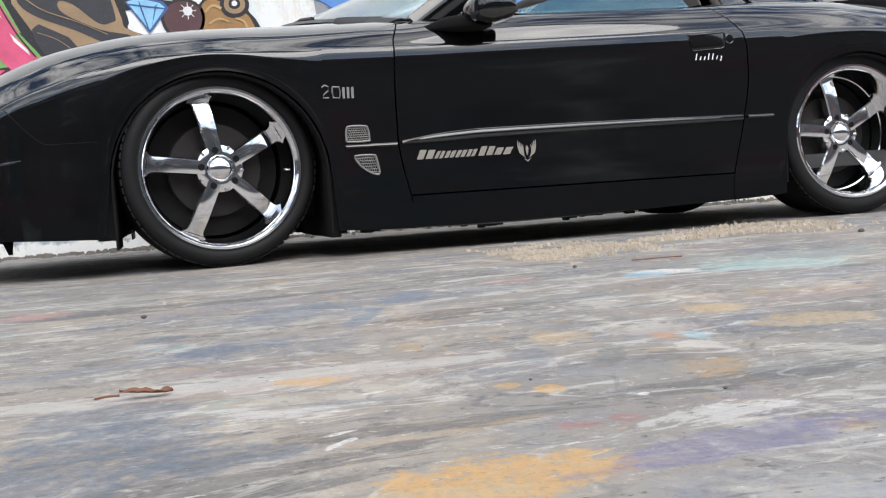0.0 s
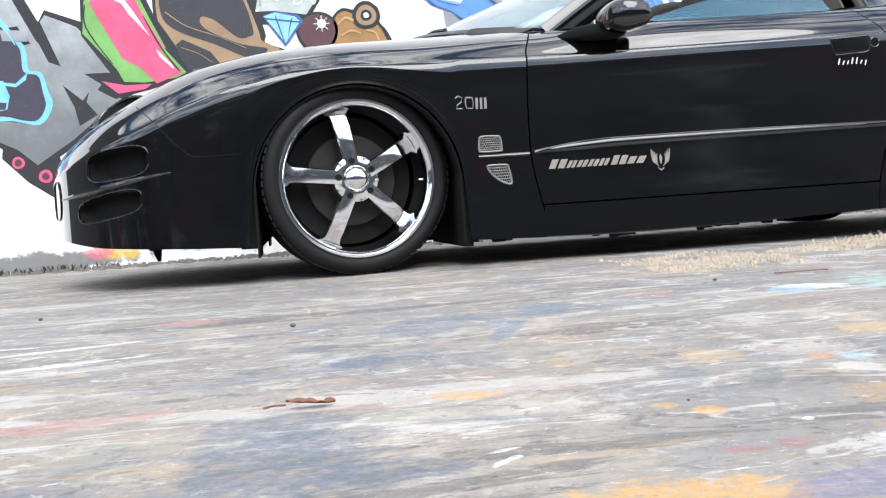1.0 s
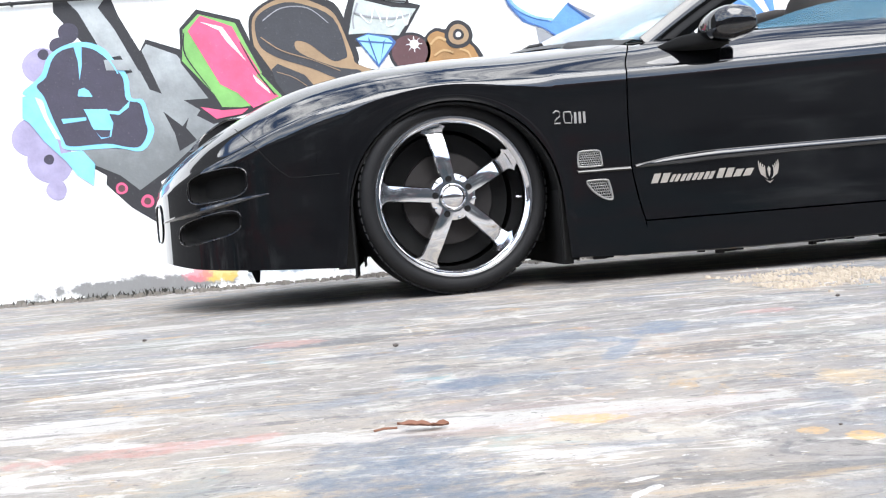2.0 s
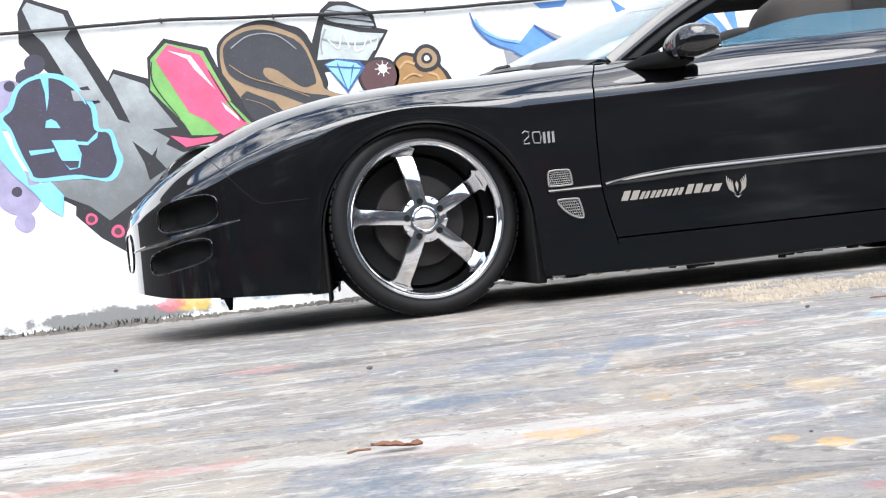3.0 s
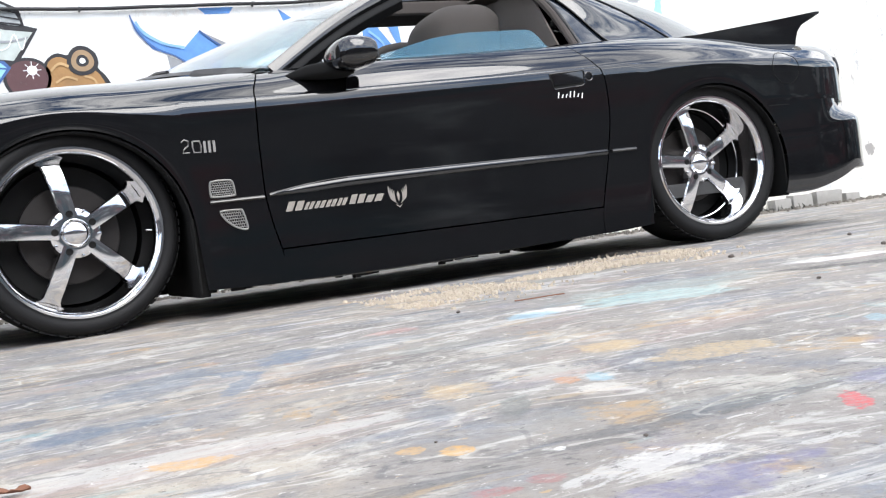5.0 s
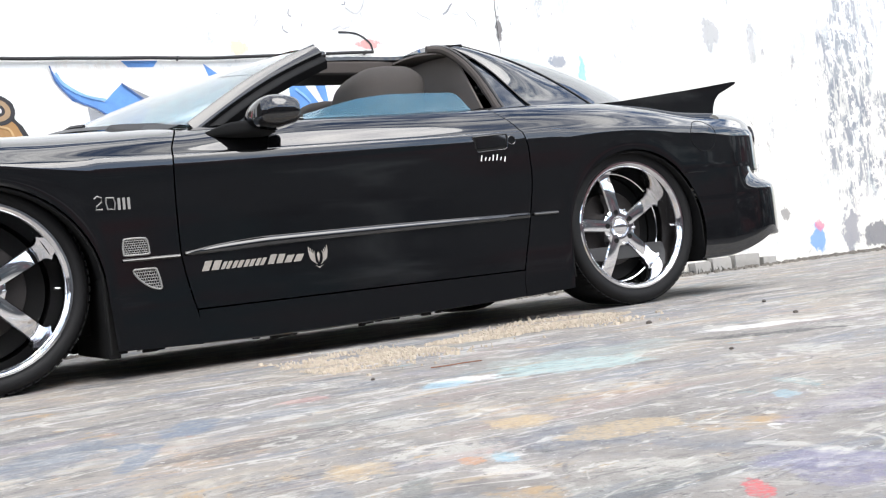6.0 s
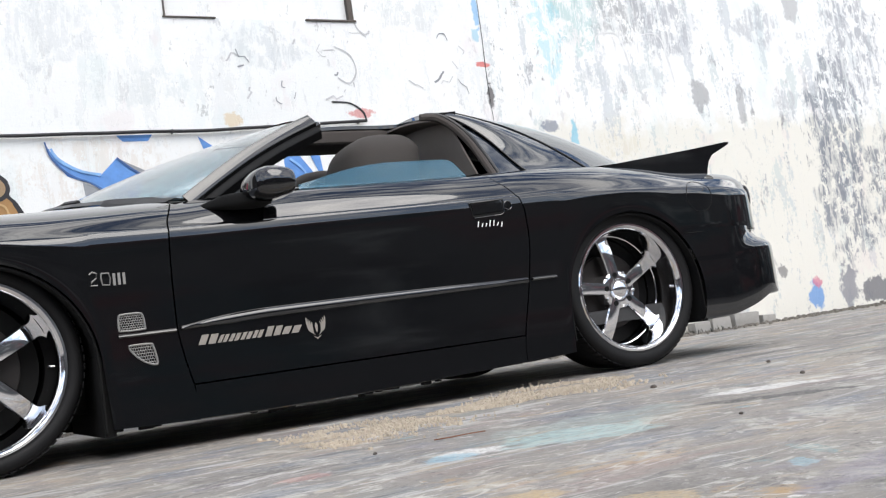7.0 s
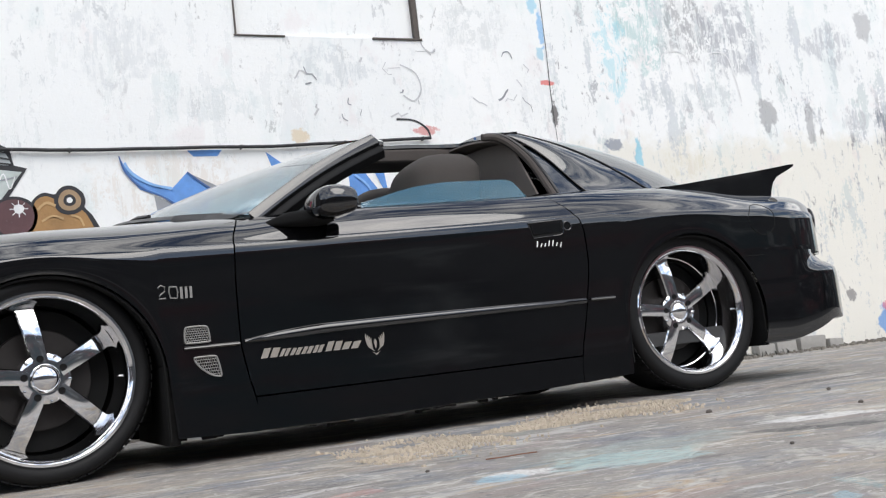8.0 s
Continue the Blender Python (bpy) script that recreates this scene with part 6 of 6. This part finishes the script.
# ---- wheels
def build_wheel(axle, side, deep, steer=0.0, sunk=0.0, lip_r=0.2885):
    """One wheel in the car's metres; the lip lies at the flank, the axle across the car, the hub sunk behind the lip."""
    shrink = lip_r / 0.2885
    face = 0.0 if side == 1 else 2 * YC
    c = Vector((axle, face, HUB_Z))

    def along(profile):
        return [(r, a * side) for r, a in profile]

    tyre = [(0.286 * shrink, 0.006), (0.292 * shrink, -0.003), (0.300, -0.008), (0.315, -0.010), (0.328, -0.005), (0.337, 0.006), (0.341, 0.022), (0.343, 0.05), (0.3435, 0.12), (0.343, 0.23), (0.340, 0.265), (0.330, 0.285), (0.305, 0.29), (0.28, 0.28)]
    w = part("wheel", lathe_bm(along(tyre), c, 96), rubber, car, "five-spoke chrome wheel with low-profile tyre")
    tread = []
    for s in range(72):
        q = 2 * math.pi * s / 72
        m = Matrix.Translation(c) @ Matrix.Rotation(-q, 4, "Y")
        blk = box_bm(0.3405, 0.3455, 0.012 * side if side > 0 else -0.060, 0.060 if side > 0 else -0.012, -0.0105, 0.0105)
        bmesh.ops.transform(blk, matrix=m, verts=blk.verts)
        tread.append(blk)
    part("tyre_tread", join_bm(*tread), rubber, w, smooth=False)
    lip = [(0.262, 0.012), (0.268, 0.002), (0.276, -0.004), (0.284, -0.004), (0.2885, 0.000), (0.2885, 0.012), (0.280, 0.016)]
    part("rim_lip", lathe_bm(along([(r * shrink, y) for r, y in lip]), c, 128), chrome, w, "polished chrome lip")
    barrel = [(0.264, 0.010), (0.259, 0.030), (0.255, deep), (0.250, deep + 0.02), (0.246, 0.14), (0.246, 0.225)]
    part("rim_barrel", lathe_bm(along([(r * shrink, y) for r, y in barrel]), c, 96), chrome, w)
    for k in range(5):
        q = radians(173 + 72 * k)
        if side == -1:
            q = math.pi - q
        dirx, dirz = math.cos(q), math.sin(q)
        ox, oz = -dirz, dirx
        rows = []
        for i in range(21):
            t = i / 20
            r = 0.052 + (0.254 * shrink - 0.052) * t
            half = 0.0275 + 0.0035 * t + 0.026 * max(0, (t - 0.84) / 0.16) ** 3
            y0 = 0.030 + sunk + (deep - sunk - 0.030) * t**4 - 0.012 * max(0, (t - 0.80) / 0.20) ** 2
            ring = []
            for h, y in ((-1.0, y0 + 0.040), (-1.0, y0 + 0.007), (-0.86, y0), (-0.45, y0 - 0.0011), (0.0, y0 - 0.0015), (0.45, y0 - 0.0011), (0.86, y0), (1.0, y0 + 0.007), (1.0, y0 + 0.040)):
                ring.append(c + Vector((dirx * r + ox * half * h, y * side, dirz * r + oz * half * h)))
            rows.append(ring)
        part("spoke", grid_bm(rows, True), chrome, w, angle=25)
    hub = [(r, y + sunk) for r, y in ((0.0, 0.030), (0.052, 0.030), (0.075, 0.030), (0.083, 0.034), (0.086, 0.045), (0.086, 0.10))]
    part("hub", lathe_bm(along(hub), c, 60), chrome, w)
    cap = [(r, y + sunk) for r, y in ((0.0, 0.002), (0.018, 0.004), (0.034, 0.010), (0.044, 0.019), (0.048, 0.030))]
    part("centre_cap", lathe_bm(along(cap), c, 48), chrome, w)
    for k in range(5):
        q = radians(173 + 72 * k)
        if side == -1:
            q = math.pi - q
        p = c + Vector((0.066 * math.cos(q), 0, 0.066 * math.sin(q)))
        part("lug_hole", lathe_bm(along([(0.0, 0.0285 + sunk), (0.009, 0.0275 + sunk), (0.0115, 0.0265 + sunk), (0.0125, 0.031 + sunk)]), p, 18), underbody, w, "dark lug hole")
        p2 = c + Vector((0.078 * math.cos(q + 0.63), 0, 0.078 * math.sin(q + 0.63)))
        part("hub_bolt", lathe_bm(along([(0.0, 0.024 + sunk), (0.005, 0.025 + sunk), (0.006, 0.032 + sunk)]), p2, 10), chrome, w)
    part("brake_disc", lathe_bm(along([(0.06, 0.118 + 0.7 * sunk), (0.165, 0.118 + 0.7 * sunk), (0.168, 0.122 + 0.7 * sunk), (0.168, 0.142 + 0.7 * sunk), (0.06, 0.142 + 0.7 * sunk)]), c, 64), rotor_mat, w, "worn brake disc")
    part("brake_hub", lathe_bm(along([(0.0, 0.155 + 0.7 * sunk), (0.236, 0.155 + 0.7 * sunk), (0.238, 0.16 + 0.7 * sunk), (0.238, 0.23), (0.0, 0.23)]), c, 40), underbody, w)
    q = radians(-4)
    vx, vz = math.cos(q), math.sin(q)
    part("valve_stem", tube_bm([c + Vector((vx * 0.25, 0.028 * side, vz * 0.25)), c + Vector((vx * 0.228, 0.022 * side, vz * 0.228))], 0.0042, 8), chrome_worn, w)
    w.matrix_basis = Matrix.Translation(c + Vector((0, 0.012 * side, 0))) @ Matrix.Rotation(steer, 4, "Z") @ Matrix.Translation(-c)


for side in (1, -1):
    build_wheel(AXLE_F, side, 0.070, radians(9.5))
    build_wheel(AXLE_R, side, 0.118, 0.0, 0.066, 0.282)

# ---------------------------------------------------------------- small things on the ground
def build_gravel():
    """Patch of exposed stones beside the car."""
    rng = random.Random(11)
    proto = []
    verts, faces = [], []
    for n in range(5200):
        t = rng.random()
        x = 0.75 + 1.45 * t
        mid = -0.72 + 0.42 * t
        y = mid + rng.gauss(0, 0.13 + 0.05 * math.sin(9 * t))
        if noise.noise((x * 5, y * 5, 0)) < -0.12:
            continue
        r = rng.choice((0.002, 0.003, 0.004, 0.005, 0.008)) * rng.uniform(0.7, 1.3)
        i0 = len(verts)
        a = rng.uniform(0, 6.28)
        for k in range(5):
            q = a + k * 1.2566
            e = rng.uniform(0.7, 1.25)
            verts.append((x + r * e * math.cos(q), y + r * e * math.sin(q), -0.006))
        for k in range(5):
            q = a + k * 1.2566
            e = rng.uniform(0.4, 0.8)
            verts.append((x + r * e * math.cos(q), y + r * e * math.sin(q), r * rng.uniform(0.12, 0.42)))
        for k in range(5):
            faces.append((i0 + k, i0 + (k + 1) % 5, i0 + 5 + (k + 1) % 5, i0 + 5 + k))
        faces.append(tuple(i0 + 5 + k for k in range(5)))
    me = bpy.data.meshes.new("gravel")
    me.from_pydata(verts, [], faces)
    me.materials.append(stone)
    tagged(new("gravel", me), "patch of pale loose gravel on the concrete", "gravel", kind="stuff")


def build_wall_foot():
    """Rubble, dirt and blocks along the foot of the wall."""
    rng = random.Random(5)
    verts, faces = [], []
    for n in range(2600):
        x = rng.uniform(-4.5, 9.5)
        y = WALL_Y - abs(rng.gauss(0, 0.13)) - 0.005
        r = rng.uniform(0.006, 0.022) * (1.7 if rng.random() < 0.05 else 1)
        i0 = len(verts)
        a = rng.uniform(0, 6.28)
        for z, s in ((-0.008, 1.0), (r * rng.uniform(0.3, 0.9), 0.6)):
            for k in range(5):
                q = a + k * 1.2566
                e = rng.uniform(0.7, 1.2) * s
                verts.append((x + r * e * math.cos(q), min(WALL_Y - 0.001, y + r * e * math.sin(q)), z))
        for k in range(5):
            faces.append((i0 + k, i0 + (k + 1) % 5, i0 + 5 + (k + 1) % 5, i0 + 5 + k))
        faces.append(tuple(i0 + 5 + k for k in range(5)))
    me = bpy.data.meshes.new("rubble")
    me.from_pydata(verts, [], faces)
    me.materials.append(rubble_stone)
    tagged(new("rubble", me), "crumbled render and stones along the wall foot", "rubble", kind="stuff")
    for x, w, h in ((5.22, 0.16, 0.085), (5.40, 0.19, 0.10), (5.64, 0.26, 0.105), (5.95, 0.14, 0.06)):
        bm = box_bm(x, x + w, WALL_Y - 0.09, WALL_Y - 0.004, -0.01, h, 0.012, 2)
        for v in bm.verts:
            v.co += Vector(noise.noise_vector(v.co * 14)) * 0.012
            v.co.y = min(v.co.y, WALL_Y - 0.003)
        tagged(part("concrete_block", bm, concrete_block), "broken grey concrete block at the wall foot", "block", "blocks at the wall foot")
    # short dark blades that stand for the debris band along the wall
    verts, faces = [], []
    for n in range(420):
        x = rng.choice((rng.gauss(-2.3, 0.35), rng.gauss(-1.7, 0.25), rng.uniform(5.0, 5.5), rng.uniform(2.2, 4.2)))
        y = WALL_Y - rng.uniform(0.01, 0.12)
        h, w, a = rng.uniform(0.012, 0.045), rng.uniform(0.003, 0.008), rng.uniform(0, 6.28)
        lean = rng.uniform(-0.03, 0.03)
        i0 = len(verts)
        dx, dy = w * math.cos(a), w * math.sin(a) * 0.5
        verts += [(x - dx, y - dy, -0.004), (x + dx, y + dy, -0.004), (x + dx * 0.7 + lean * 0.5, y + dy, h * 0.6), (x - dx * 0.7 + lean * 0.5, y - dy, h * 0.6), (x + lean, y, h)]
        faces += [(i0, i0 + 1, i0 + 2, i0 + 3), (i0 + 3, i0 + 2, i0 + 4)]
    me = bpy.data.meshes.new("weeds")
    me.from_pydata(verts, [], faces)
    me.materials.append(debris_dark)
    tagged(new("weeds", me), "short dark debris at the wall foot", "weeds", kind="stuff")


def dry_leaf(x, y, size, turn, seed):
    rows = []
    for i in range(13):
        t = i / 12
        half = size * 0.16 * math.sin(math.pi * t) ** 0.7 * (1 + 0.5 * noise.noise((t * 6, seed, 0)))
        lift = size * (0.05 + 0.06 * math.sin(3 * t + seed))
        row = []
        for j in range(5):
            q = -1 + j / 2
            row.append((size * (t - 0.5), half * q, lift + size * 0.10 * abs(q) * (0.5 + noise.noise((t * 5, q, seed)))))
        rows.append(row)
    bm = thicken(grid_bm(rows), 0.0008)
    stem = tube_bm([(-size * 0.5, 0, size * 0.05), (-size * 0.75, 0.004, 0.003), (-size * 0.95, -0.003, 0.003)], 0.0014, 6)
    bm = join_bm(bm, stem)
    low = min(v.co.z for v in bm.verts)
    for v in bm.verts:
        v.co.z -= low + 0.004
    leaf = part("dry_leaf", bm, leaf_brown)
    leaf.location, leaf.rotation_euler = (x, y, 0.002), (0, 0, turn)
    tagged(leaf, "curled brown dry leaf lying on the concrete", "leaf")


def twig(pts, r):
    t = part("twig", tube_bm([(x, y, r * 0.7) for x, y in pts], r, 6), leaf_brown)
    tagged(t, "thin dry twig on the concrete", "twig")


def pebble(x, y, r):
    bm = bmesh.new()
    bmesh.ops.create_icosphere(bm, subdivisions=2, radius=r)
    for v in bm.verts:
        v.co *= 1 + 0.3 * noise.noise(v.co * (1.3 / r) + Vector((x, y, 0)))
        v.co.z *= 0.6
    p = part("pebble", bm, rust_wood)
    p.location = (x, y, r * 0.4)
    tagged(p, "small dark pebble on the concrete", "pebble", "pebbles")


build_gravel()
build_wall_foot()
dry_leaf(-0.235, -2.412, 0.058, 0.15, 2.0)
twig([(0.91, -1.29), (0.95, -1.30), (1.00, -1.30), (1.04, -1.31)], 0.0017)
for x, y, r in ((0.735, -1.340, 0.0055), (2.0, -1.417, 0.008), (-0.257, -1.566, 0.006), (1.79, -1.03, 0.010), (0.287, -2.748, 0.0022), (0.15, -2.6, 0.0018), (1.3, -1.9, 0.005), (2.4, -0.9, 0.008), (-0.9, -0.9, 0.006)):
    pebble(x, y, r)
